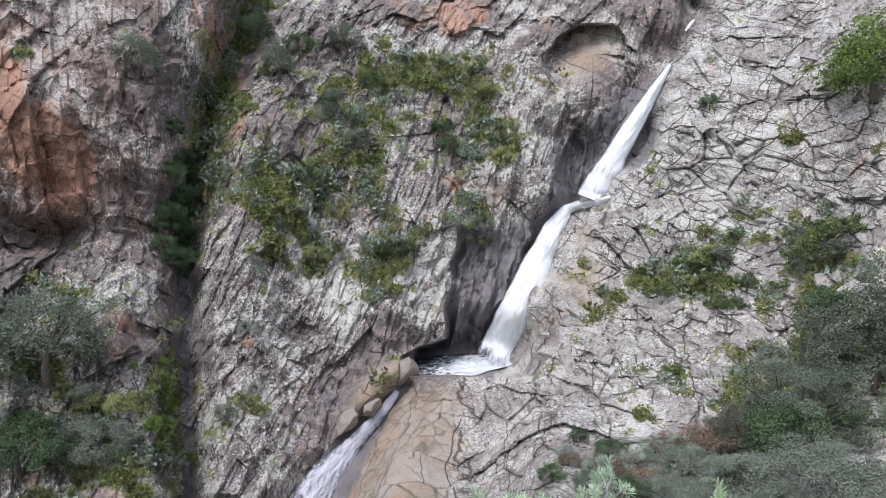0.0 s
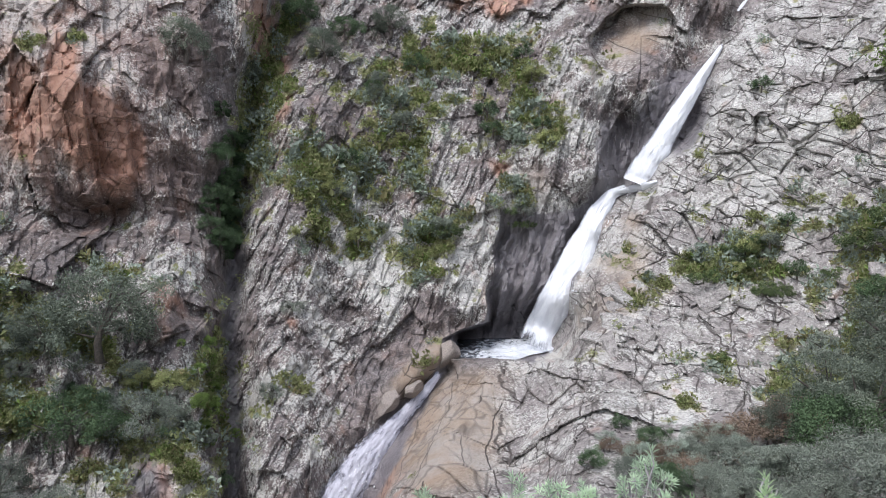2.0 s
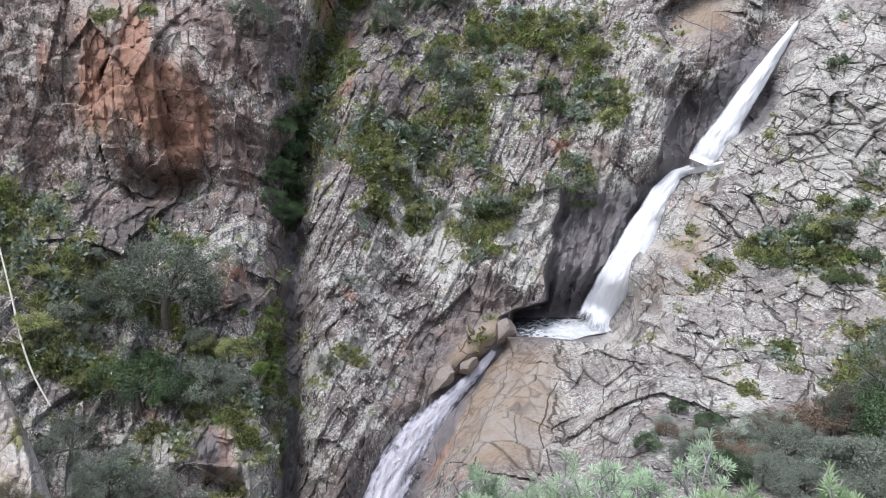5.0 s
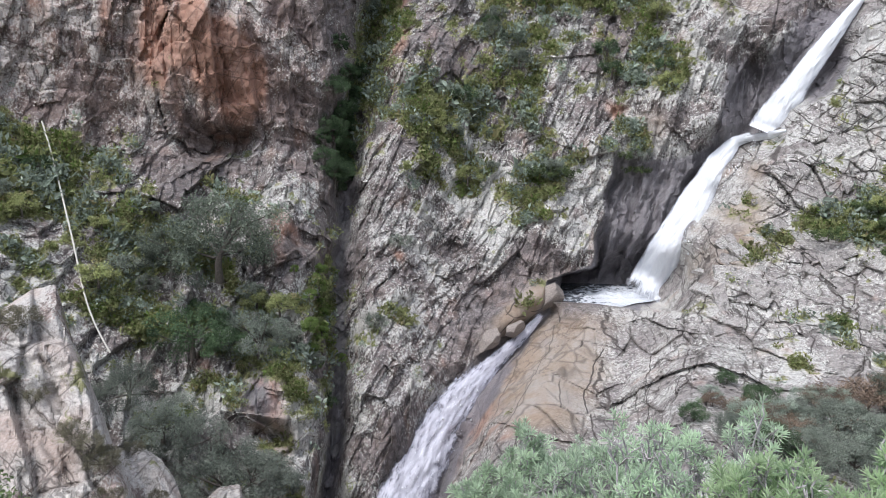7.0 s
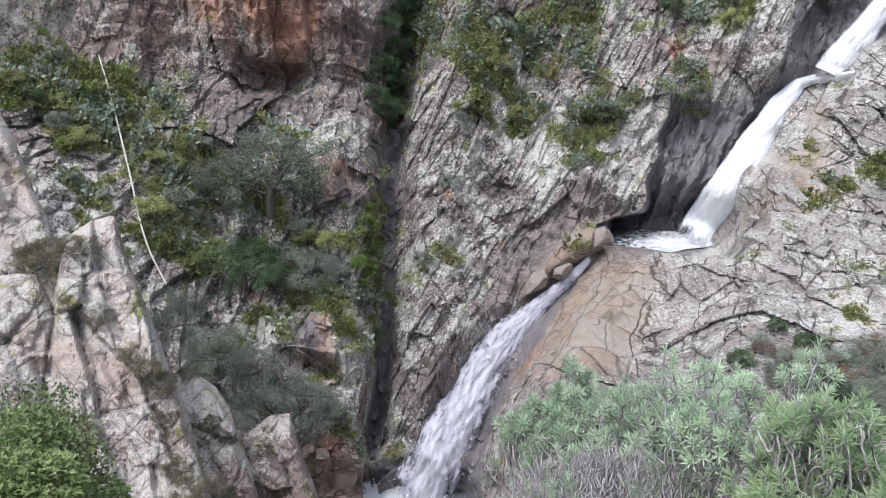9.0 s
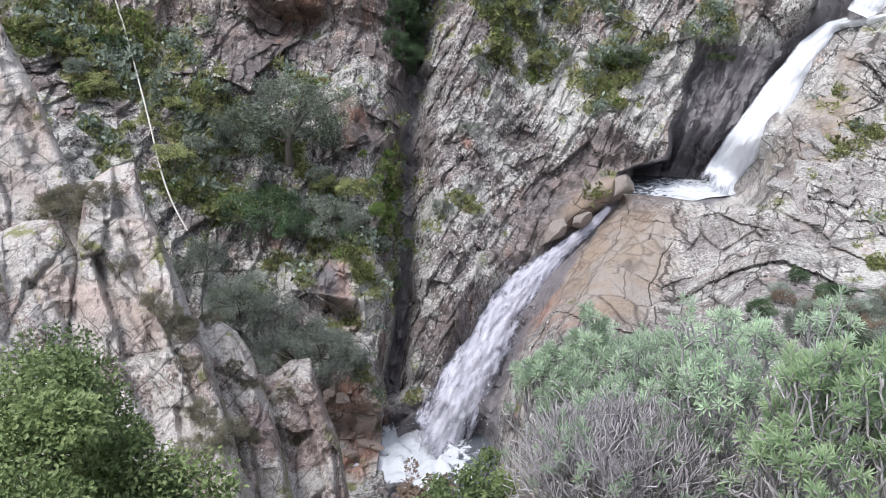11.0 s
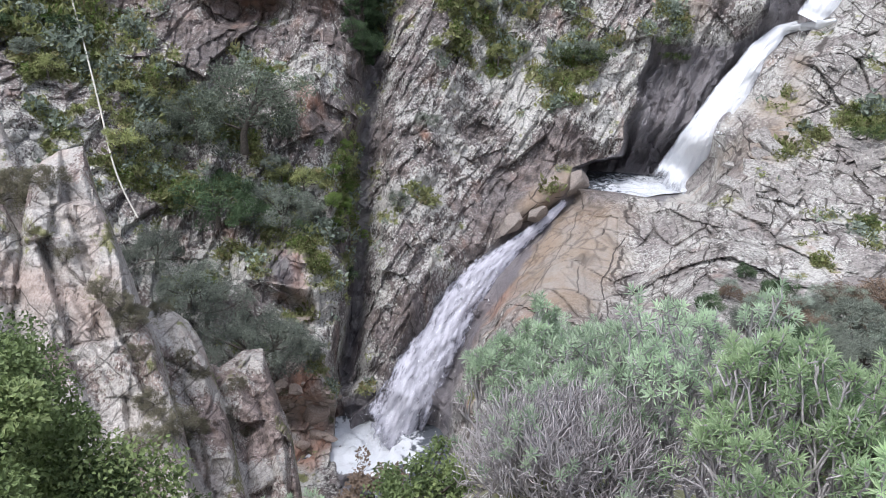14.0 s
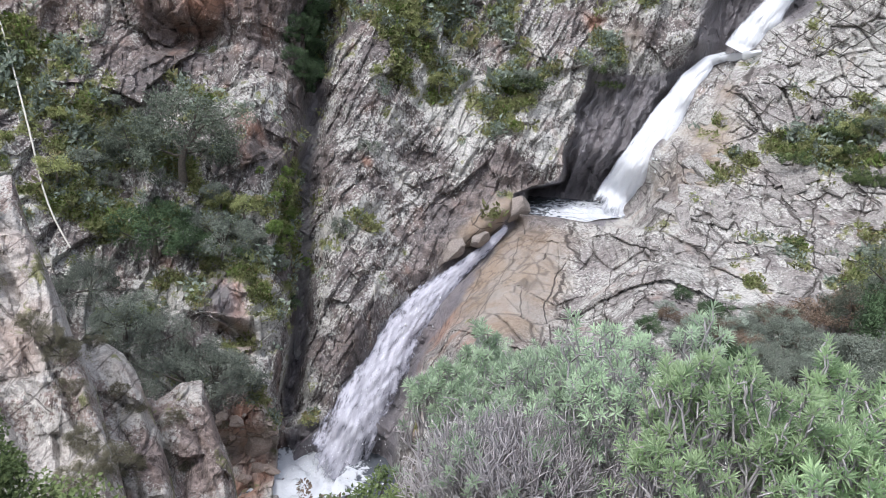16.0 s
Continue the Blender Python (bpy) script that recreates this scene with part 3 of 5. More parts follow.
def cover_of(az, el, p, right):
    """Where the walls carry ochre, moss, water with painted shade, lichen and tan rock."""
    n1, n2 = fbm(p / 3.0, 3, 120), fbm(p / 1.2, 3, 130)
    ochre = 1.25 * blob(az, el, -26.6, 3.6, 2.0, 5.0, 12) + 1.0 * blob(az, el, -29.6, 7, 1.6, 5) + 0.7 * blob(az, el, -32.5, 5, 2.0, 4)
    ochre = ochre + 0.9 * blob(az, el, 1.2, 13.8, 3.5, 1.8) + 0.9 * blob(az, el, 0.9, 1.9, 1.0, 0.8) + 0.8 * blob(az, el, -14.3, -9.6, 0.6, 0.5)
    ochre = ochre + 0.55 * blob(az, el, -23, -9, 1.5, 3) + 1.1 * blob(az, el, -16.0, 9.5, 1.6, 4.5, 10) + 0.45 * blob(az, el, 10.0, 10.0, 2.0, 1.5, 22)
    drip = fbm(p / np.array([1.0, 1.0, 4.0]), 3, 125)
    ochre = ochre + 0.62 * blob(az, el, -6.8, -20.8, 2.6, 4.5, -30) + 1.0 * blob(az, el, -22.5, -30.5, 3.2, 4.0) + 0.32 * blob(az, el, -24.6, -19.8, 2.2, 4.0, 25)
    ochre = step(0.15, 1.05, ochre + drip * 0.9 + n2 * 0.2) + 0.22 * step(-18, -24, az) * step(-5, 2, el)
    moss = 0.38 * blob(az, el, -9, 4.5, 5.0, 3.6, -25) + 0.32 * blob(az, el, -7, 1.5, 7, 5) + 0.75 * blob(az, el, -12.5, -1.0, 2.0, 5) + 0.7 * blob(az, el, 2, 6.5, 4.0, 3.5)
    moss = moss + 0.8 * blob(az, el, -2, 9.8, 6, 1.4) + 0.9 * blob(az, el, -3.2, -2.6, 2.0, 1.5) + 0.9 * blob(az, el, 2.2, -1.6, 1.6, 1.7)
    moss = moss + 0.55 * blob(az, el, -34.5, -8, 5.5, 9) + 0.5 * blob(az, el, -27, -15, 6, 7) + 0.9 * blob(az, el, -19.8, -13, 1.3, 6)
    moss = moss + 0.3 * blob(az, el, -17, 5, 1.5, 5, 10) + 0.95 * blob(az, el, 17.5, -4.4, 3.4, 2.4) + 0.8 * blob(az, el, 26, -3, 3.5, 4.0)
    moss = moss + 0.6 * blob(az, el, -5, -5.0, 1.2, 2.2) + 0.7 * blob(az, el, 24, -12, 7, 4) + 0.5 * blob(az, el, 15.6, 1.8, 1.6, 1.4)
    gg, gs, _ = line_gap(az, el, GULLY)
    moss = moss + 0.5 * np.exp(-((gg * gs - 1.2) / 1.6) ** 2) * step(-4, 4, el) + 0.6 * np.exp(-(gg / 1.3) ** 2)
    moss = moss + 0.16 * step(-20, -16, az) * step(9, 2, az) * step(-12, -4, el) * step(14, 10, el) + 0.10 * right * step(-14, -8, el) + 0.08 * step(-20, -23, az)
    moss = moss + 0.4 * step(14, 18, el) + 0.8 * blob(az, el, -41, -3, 4, 5)
    moss = np.clip(moss * 0.85 + n1 * 0.55 + n2 * 0.85, 0, 1)
    g1, s1, _ = line_gap(az, el, FALL_1)
    g2, s2, _ = line_gap(az, el, FALL_2)
    g3, s3, a3 = line_gap(az, el, FALL_3)
    # wet rock by the falls; shade in the hole, undercut and cleft painted likewise
    wet_shade = np.exp(-((g1 * s1 + 1.0) / 1.8) ** 2) * step(9.5, 8, el) * step(-0.3, 0.6, el) + blob(az, el, 9.0, 3.6, 1.3, 2.6) + blob(az, el, 14.6, 4.6, 0.9, 2.2, -25)
    wet_shade = wet_shade + 1.2 * hollow_of(az, el) * step(-0.5, -2.5, el) * step(-12.6, -11.8, el) * step(0.9, -0.3, g2 * s2) + 0.8 * np.exp(-((g2 * s2 + 0.5) / 1.2) ** 2) + 0.35 * blob(az, el, -2.0, -10.2, 2.6, 0.8, 20)
    half = 0.5 + a3 * 2.2
    wet_shade = wet_shade + np.exp(-((g3 * s3 - half * 0.8) / (0.6 + a3)) ** 2) * step(-16, -20, el) + 0.8 * np.exp(-(g3 / (half * 1.2)) ** 2)
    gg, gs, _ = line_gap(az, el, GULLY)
    wet_shade = wet_shade + 0.85 * np.exp(-((gg * gs - 0.3) / 0.9) ** 2) * step(0, -5, el) + 0.6 * step(-28, -30, el) * step(-20.5, -18.5, az) * step(-8, -12, az) + 0.5 * blob(az, el, -22.5, -31.0, 3.2, 4.0)
    wet_shade = wet_shade + 0.72 * blob(az, el, -24.6, -19.8, 2.2, 4.0, 25) + 0.42 * blob(az, el, -6.0, -3.5, 1.6, 2.6, -25) + 0.38 * blob(az, el, -1.0, 8.6, 2.2, 1.2) + 0.3 * blob(az, el, -9, -14, 3, 5, -25)
    wet_shade = step(0.35, 0.8, wet_shade + n2 * 0.35)
    moss = moss * (1 - 0.8 * step(0.6, 1.0, blob(az, el, -3.2, -18.5, 6.0, 6.5)) - 0.6 * hollow_of(az, el) * step(0, -2.5, el))
    lichen = 0.42 + 0.08 * right + 0.16 * step(-20, -24, az) + 0.30 * blob(az, el, -10, -6, 6, 8) + 0.35 * blob(az, el, -1.5, -4.5, 2.5, 4) + 0.16 * blob(az, el, 19, 3, 7, 8) + 0.2 * blob(az, el, 2, 6, 7, 5)
    lichen = lichen - 0.45 * blob(az, el, -5, -12.5, 5, 3, 30) - 0.12 * blob(az, el, -9, -16, 6, 5, 30) - 0.25 * blob(az, el, -27, 0, 7, 9)
    lichen = np.clip(lichen + n1 * 0.55 + n2 * 0.5, 0, 1)
    tan = 1.2 * blob(az, el, -3.2, -18.5, 5.0, 5.5) + 0.8 * blob(az, el, 9.5, -7.5, 2.2, 5, -30) + 0.6 * blob(az, el, 0, -14, 3, 1.5) + 0.7 * blob(az, el, 10.5, -2, 1.2, 1.2)
    tan = tan + 0.9 * blob(az, el, 10.4, 10.6, 2.8, 2.2, 22) + 0.9 * blob(az, el, -4.8, -12.9, 3.3, 0.95, 42) + 0.7 * blob(az, el, 3.5, 1.0, 2.0, 1.6) + 0.6 * blob(az, el, -22, -30, 4, 2)
    tan = step(0.15, 0.95, tan + n1 * 0.6 + n2 * 0.3)
    return ochre, moss, wet_shade, lichen, tan


def gorge():
    """The cliffs round the falls, one sheet of rock with the plateau behind them."""
    az, el = np.meshgrid(AZ, EL)
    shape = az.shape
    az, el = az.ravel(), el.ravel()
    d = base(az, el)
    p = place(az, el, d)
    gap, side, _ = line_gap(az, el, [(18, 16), (16, 10), (11, 0.5), (9, 0), (4, -11.7), (-3, -13), (-9, -19), (-16, -33)])
    right = step(-0.5, 1.0, gap * side)
    gap, side, _ = line_gap(az, el, GULLY)
    left = step(0.8, -0.8, gap * side)
    relief, joint = rock_relief(p, right, left)
    ochre, moss, wet_shade, lichen, tan = cover_of(az, el, p, right)
    calm = (1 - 0.55 * tan) * (1 - 0.85 * blob(az, el, 2.0, -11.7, 6.0, 1.0))
    calm = calm * (1 - 0.35 * hollow_of(az, el) * step(-1.5, -3, el) * step(-12.8, -12, el)) * (1 - 0.8 * blob(az, el, 10.5, 10.7, 3.0, 2.4, 22))
    for course, wide in ((FALL_1, 1.3), (FALL_2, 1.3), (FALL_3, 2.6)):
        calm = calm * (1 - 0.8 * np.exp(-(line_gap(az, el, course)[0] / wide) ** 2))
    soft = relief.reshape(shape) + 0
    soft[1:-1, 1:-1] = 0.8 * soft[1:-1, 1:-1] + 0.05 * (soft[:-2, 1:-1] + soft[2:, 1:-1] + soft[1:-1, :-2] + soft[1:-1, 2:])
    relief = soft.ravel()
    d = d - relief * np.clip(calm, 0.1, 1) * np.clip(d / 40, 0.4, 1)
    p = place(az, el, d)
    P = p.reshape(*shape, 3)
    # plants hold where the rock lies back enough
    across, upward = np.gradient(P, axis=1), np.gradient(P, axis=0)
    nor = np.cross(across, upward)
    lie = np.abs(nor[..., 2]) / (np.linalg.norm(nor, axis=-1) + 1e-9) * np.sign(nor[..., 2] + 1e-9)
    for _ in range(2):
        lie[1:-1, 1:-1] = (lie[:-2, 1:-1] + lie[2:, 1:-1] + lie[1:-1, :-2] + lie[1:-1, 2:] + lie[1:-1, 1:-1]) / 5
    moss = moss * (0.55 + 0.65 * step(0.05, 0.65, lie.ravel()))
    a1, a2 = rgba(ochre, moss, wet_shade, 0.48 + 0.52 * np.maximum(right, tan)).reshape(*shape, 4), rgba(lichen, tan, joint).reshape(*shape, 4)
    # the plateau goes on behind the brink
    rows = []
    for k, back in enumerate((3, 8, 18, 40, 90, 200, 420)):
        q = P[-1] + 0
        r = np.hypot(q[:, 0], q[:, 1])
        q[:, :2] *= (1 + back / r)[:, None]
        q[:, 2] += back * 0.32 + 1.5 * vnoise(q / 9, 300 + k)
        rows.append(q)
    n = len(rows)
    P = np.concatenate([P, np.stack(rows)])
    a1 = np.concatenate([a1, np.repeat(a1[-1:], n, 0)])
    a2 = np.concatenate([a2, np.repeat(a2[-1:], n, 0)])
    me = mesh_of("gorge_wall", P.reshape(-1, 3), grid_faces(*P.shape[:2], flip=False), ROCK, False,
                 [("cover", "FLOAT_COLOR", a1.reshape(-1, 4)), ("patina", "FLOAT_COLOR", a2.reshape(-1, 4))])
    ob = new("gorge_wall", me)
    tagged(ob, "grey lichen-covered granite cliffs of a gorge with ochre breaks", "cliff", kind="structure")
    return P[:shape[0]], a1[:shape[0]], shape


WALL, WALL_COVER, WALL_SHAPE = gorge()


def wall_at(az, el):
    """The wall's point at a bearing and elevation."""
    i, j = int(np.searchsorted(EL, el)), int(np.searchsorted(AZ, az))
    return Vector(WALL[min(max(i, 0), WALL_SHAPE[0] - 1), min(max(j, 0), WALL_SHAPE[1] - 1)])

# ---- the near crags to the left ----


def crag(outline, d_top, d_foot, back, seed, label, fissures=()):
    """A rock fin: its face below a ragged crest, with a back that falls away behind. outline: bearings and elevations of the crest."""
    xs, ys = [a for a, e in outline], [e for a, e in outline]
    az = np.arange(xs[0], xs[-1] + 0.01, 0.12 if DETAIL else 0.4)
    crest = np.interp(az, xs, ys)
    crest = crest + 0.25 * vnoise(np.stack([az * 1.3, az * 0, az * 0], -1), seed)
    v = np.arange(-44, max(ys) + 0.6, 0.13 if DETAIL else 0.4)
    A = np.broadcast_to(az, (len(v), len(az)))
    E = np.minimum(v[:, None], crest[None])
    t = (E + 44) / 34.0
    D = d_foot + (d_top - d_foot) * np.clip(t, 0, 1.2)
    slope = np.gradient(crest, az)
    p = place(A.ravel(), E.ravel(), D.ravel())
    big, small = blocks(p, 1.5, 4.0, 20, seed + 400), blocks(p, 0.6, 2.4, 24, seed + 410)
    b1, j1 = slabs(p, (0.75, 0.55, 0.32), 1.5, 0.35, seed + 20, 0.09, big)
    b2, j2 = slabs(p, (0.75, 0.50, 0.36), 0.55, 0.4, seed + 30, 0.06, small)
    b3, j3 = slabs(p, (0.30, 0.2, -0.90), 1.3, 0.8, seed + 40, 0.08, small)
    rel = 0.5 * fbm(p / 3.5, 3, seed + 3) + 0.6 * b1 + 0.24 * b2 + 0.10 * b3 + 0.35 * big[1] + 0.28 * big[0] + 0.35 * fbm(p / 0.9, 4, seed + 8) + 0.20 * small[1] + 0.16 * small[0] + 0.05 * fbm(p / 0.4, 3, seed + 7)
    split = (1 - step(0.01, 0.07, big[2])) * step(-0.5, 0.1, vnoise(p / 1.7, seed + 9))
    rel = rel - 0.10 * split
    j1 = np.maximum(0.3 * j1, 0.5 * split)
    rel = rel.reshape(D.shape)
    rel[1:-1, 1:-1] = 0.5 * rel[1:-1, 1:-1] + 0.125 * (rel[:-2, 1:-1] + rel[2:, 1:-1] + rel[1:-1, :-2] + rel[1:-1, 2:])
    rel = rel + 0.12 * fbm(p / 0.25, 3, seed + 12).reshape(D.shape)
    bend = 0.4 * fbm(p / 0.9, 4, seed + 14)
    cleft = np.zeros(len(p))
    for line in fissures:
        gap, _, along = line_gap(A.ravel() + bend, E.ravel() + bend, line)
        cleft = np.maximum(cleft, np.exp(-(gap / 0.22) ** 2) * step(-0.5, 0.1, vnoise(p / 1.1, seed + 15)))
    rel = rel - 0.12 * cleft.reshape(D.shape)
    # fissures are barely cut; their darkness is put into the joint colour
    j1 = np.maximum(j1, 0.6 * step(0.3, 0.8, cleft))
    D = D - rel + 0.8 * np.exp(-(crest[None] - E) / 0.7)
    P = place(A, E, D)
    rows = []
    for k in range(1, 9):
        q = P[-1] + 0
        r = np.hypot(q[:, 0], q[:, 1])
        q[:, :2] *= (1 + back * k / 8 / r)[:, None]
        q[:, 2] += -0.25 * back * k / 8 - (k / 8) ** 2 * back * 1.6 + 0.15 * vnoise(q / 0.8, seed + k)
        rows.append(q)
    n = len(rows)
    allp = np.concatenate([P, np.stack(rows)]).reshape(-1, 3)
    n1 = fbm(allp / 1.5, 3, seed + 50)
    pad = lambda a: np.concatenate([a.reshape(D.shape), np.repeat(a.reshape(D.shape)[-1:], n, 0)]).ravel()
    j = pad(np.maximum(j1, 0.2 * j2))
    high = pad((E + 44) / (crest[None] + 44))
    ochre = 0.12 + step(0.1, 0.6, n1) * 0.35
    moss = np.clip(0.10 + 0.7 * fbm(allp / 0.8, 3, seed + 60) + 0.25 * high ** 8, 0, 1)
    lichen = np.clip(0.55 + 0.10 * high + n1 * 1.1, 0, 1)
    root = thing("crag", label, "rock", group="crags below the lookout")
    rows_n, cols = len(v) + n, len(az)
    a1, a2 = rgba(ochre, moss, n1 * 0, 0.62), rgba(lichen, n1 * 0, j)
    index = np.arange(rows_n * cols).reshape(rows_n, cols)
    cuts = np.linspace(0, cols - 1, max(3, cols // 45) + 1).astype(int)
    for c0, c1 in zip(cuts[:-1], cuts[1:]):
        pick = index[:, c0:c1 + 1].ravel()
        me = mesh_of("slab", allp[pick], grid_faces(rows_n, c1 - c0 + 1), FIN_ROCK, False, [("cover", "FLOAT_COLOR", a1[pick]), ("patina", "FLOAT_COLOR", a2[pick])])
        part("slab", me, root)
    return root

CRAG_A = crag([(-60, 2), (-50, -0.5), (-45.5, -2.6), (-44.2, -6.0), (-42.6, -11.2), (-41.6, -14.0), (-40, -22)], 27, 17, 6, 500,
              "grey and pinkish lichen-covered crag at the gorge's brink")
CRAG_B = crag([(-62, -18), (-46, -15.5), (-43.2, -15.2), (-42.4, -17.6), (-41.4, -13.0), (-39.6, -11.6), (-38.2, -11.6), (-37.3, -15.5), (-36.2, -18.6), (-35.0, -22.2), (-33.6, -26.0), (-32.4, -30.5), (-30.6, -36.5), (-28, -43)], 23, 13, 4, 520,
              "pale split granite fin with yellowish lichen on its top",
              [[(-42.7, -15.2), (-41.6, -18.2), (-39.4, -22.0), (-37.2, -26.5), (-35.6, -31.0)], [(-39.6, -14.5), (-38.7, -18.6), (-37.6, -22.0), (-36.0, -25.4), (-34.8, -29.0)]])
CRAG_C = crag([(-44, -24.5), (-35.0, -23.2), (-33.2, -22.6), (-31.6, -23.8), (-30.4, -26.0), (-29.2, -29.0), (-28.2, -33.0), (-26.4, -38), (-24.5, -43)], 27, 13.5, 3.5, 540,
              "grey granite fin with pale lichen beside the stream",
              [[(-33.4, -25.0), (-32.0, -28.5), (-30.6, -33.0), (-30.0, -37.0)]])
CRAG_D = crag([(-38, -28), (-29.5, -27.0), (-27.4, -25.9), (-26.0, -26.2), (-24.9, -29.0), (-23.6, -32.0), (-22.6, -36), (-21, -42)], 29, 15.5, 3, 560,
              "pinkish granite fin leaning over the plunge pool",
              [[(-26.9, -27.4), (-26.0, -30.5), (-24.8, -35.0)]])

# ---- the slope under the lookout ----


def hillside():
    r = np.concatenate([np.linspace(0.0, 14, 90), np.linspace(14.5, 40, 30), np.geomspace(45, 700, 24)])
    a = np.radians(np.arange(-180, 180.1, 1.5 if DETAIL else 4))
    R, A = np.meshgrid(r, a, indexing="ij")
    x, y = R * np.sin(A), R * np.cos(A)
    deg = np.degrees(A)
    front = step(125, 85, np.abs(deg))
    steep = 0.92 - 0.42 * step(-17, -4, deg) + 0.10 * step(-25, -45, deg)
    down = -steep * np.maximum(R - 1.3, 0)
    up = 0.28 * np.maximum(R - 3.0, 0)
    down = np.maximum(down, -40 - R * 0.02)
    z = down * front + up * (1 - front)
    p = np.stack([x, y, z], -1).reshape(-1, 3)
    p[:, 2] += 0.35 * fbm(p / 2.2, 4, 210) * np.minimum(R.ravel() / 3, 1) + 0.08 * fbm(p / 0.4, 3, 220)
    n1 = fbm(p / 1.3, 3, 230)
    me = mesh_of("ground", p, grid_faces(len(r), len(a), flip=True), GROUND, True,
                 [("cover", "FLOAT_COLOR", rgba(n1 * 0, 0.40 + n1 * 0.5, n1 * 0)), ("patina", "FLOAT_COLOR", rgba(0.4 + n1 * 0.3, n1 * 0, n1 * 0))])
    return tagged(new("ground", me), "stony hillside with thin soil and dry plants", "ground", kind="structure")


hillside()

# ---- water ----


def fall(name, line, widths, mat, parent, seed, out=0.45, depth=0.5, label="", foam=0.62, fade=0.0, drawn=0.6, lump=0.22):
    """Falling water along a line of bearings and elevations, a rounded torn ribbon in front of the rock."""
    xs = np.array(line)
    t = np.linspace(0, 1, 110)
    k = np.linspace(0, 1, len(line))
    a, e = np.interp(t, k, xs[:, 0]), np.interp(t, k, xs[:, 1])
    for _ in range(6):
        a[1:-1], e[1:-1] = (a[:-2] + a[1:-1] * 2 + a[2:]) / 4, (e[:-2] + e[1:-1] * 2 + e[2:]) / 4
    w = np.interp(t, np.linspace(0, 1, len(widths)), widths)
    d = base(a, e)
    for _ in range(10):
        d[1:-1] = (d[:-2] + d[1:-1] * 2 + d[2:]) / 4
    da, de = np.gradient(a), np.gradient(e)
    ln = np.hypot(da, de)
    na, ne = -de / ln, da / ln
    u = np.linspace(-1, 1, 41)
    U, T = np.meshgrid(u, t)
    run = np.concatenate([[0], np.cumsum(np.hypot(np.diff(a), np.diff(e)) * d[1:] * 0.0175)])
    W = w[:, None] * (1 + 0.10 * vnoise(np.stack([T.ravel() * 9, U.ravel() * 0 + 3, U.ravel() * 0], -1), seed).reshape(T.shape))
    F = np.stack([(U * W * d[:, None] * 0.0175).ravel() * 2.2, np.repeat(run, 41) * drawn, 0 * U.ravel()], -1)
    rag = fbm(F * 1.2 + 5, 4, seed + 3).reshape(T.shape)
    fine = fbm(F * 4.0 + 9, 3, seed + 5).reshape(T.shape)
    A, E = a[:, None] + na[:, None] * U * W, e[:, None] + ne[:, None] * U * W
    bulge = (1 - U ** 2) * depth * (0.4 + W)
    D = d[:, None] - out - bulge - (lump * rag + 0.6 * lump * fine) * (0.3 + W * 0.3)
    P = place(A, E, D)
    f = foam + 0.16 * (1 - U ** 2) - 0.62 * np.abs(U) ** 7
    f = f - 0.35 * step(0.03, 0.0, T) - fade * step(0.90, 1.0, T + 0.05 * rag)
    me = mesh_of(name, P.reshape(-1, 3), grid_faces(*T.shape), mat, True,
                 [("flow", "FLOAT_VECTOR", F), ("foam", "FLOAT", f.ravel())])
    return part(name, me, parent, label)


def spray(name, az, el, spread, count, seed, parent, size=0.05, lift=0.6):
    """Torn drops and clots of foam flung from the water."""
    rng = np.random.default_rng(seed)
    t = rng.random(count)
    k = np.linspace(0, 1, len(az))
    a, e = np.interp(t, k, az), np.interp(t, k, el)
    w = np.interp(t, k, spread)
    c = place(a, e, base(a, e) - 0.9 + rng.normal(0, 0.25, count))
    c += rng.normal(0, 1, (count, 3)) * (w * 0.8)[:, None] * np.array([0.8, 0.35, 0.55])
    c[:, 2] += rng.random(count) * lift * 0.3
    s = size * np.exp(rng.normal(0, 0.5, count))
    o = np.array([(1, 0, -0.6), (-0.5, 0.87, -0.6), (-0.5, -0.87, -0.6), (0, 0, 1.3)])
    v = (c[:, None] + o[None] * s[:, None, None]).reshape(-1, 3)
    i = np.arange(count)[:, None, None] * 4
    f = (i + np.array([(0, 1, 3), (1, 2, 3), (2, 0, 3), (0, 2, 1)])[None]).reshape(-1, 3)
    me = mesh_of(name, v, f, DROPS, True)
    ob = part(name, me, parent)
    ob["kind"] = "stuff"
    return ob


DROPS, _b = material("foam_drops", 0.4)
_b.inputs["Base Color"].default_value = (0.86, 0.88, 0.9, 1)


def pool(name, az0, az1, d0, d1, z, centre, reach, label, shore=0.0):
    """Still water with foam where the fall enters; its edges run under the rock."""
    a, u = np.meshgrid(np.linspace(az0, az1, 60), np.linspace(0, 1, 40))
    near = d0 + shore * np.clip(a - 2.2, 0, 9) ** 1.3 + 0.25 * np.sin(a * 2.3)
    d = near + (d1 - near) * u
    p = np.stack([d * np.sin(np.radians(a)), d * np.cos(np.radians(a)), d * 0 + z], -1).reshape(-1, 3)
    p[:, 2] += 0.05 * fbm(p * 1.2, 3, 700)
    g = np.hypot(p[:, 0] - centre.x, p[:, 1] - centre.y) / reach
    f = 1.0 - 0.75 * np.clip(g, 0, 1.2)
    p[:, 2] += 0.6 * np.clip(1 - g, 0, 1) * (0.5 + fbm(p * 2.6, 4, 710)) * np.clip((d - near).ravel() / 2.5, 0, 1)
    me = mesh_of(name, p, grid_faces(40, 60), POOL, True, [("foam", "FLOAT", f)])
    return tagged(new(name, me), label, "pool", kind="structure")


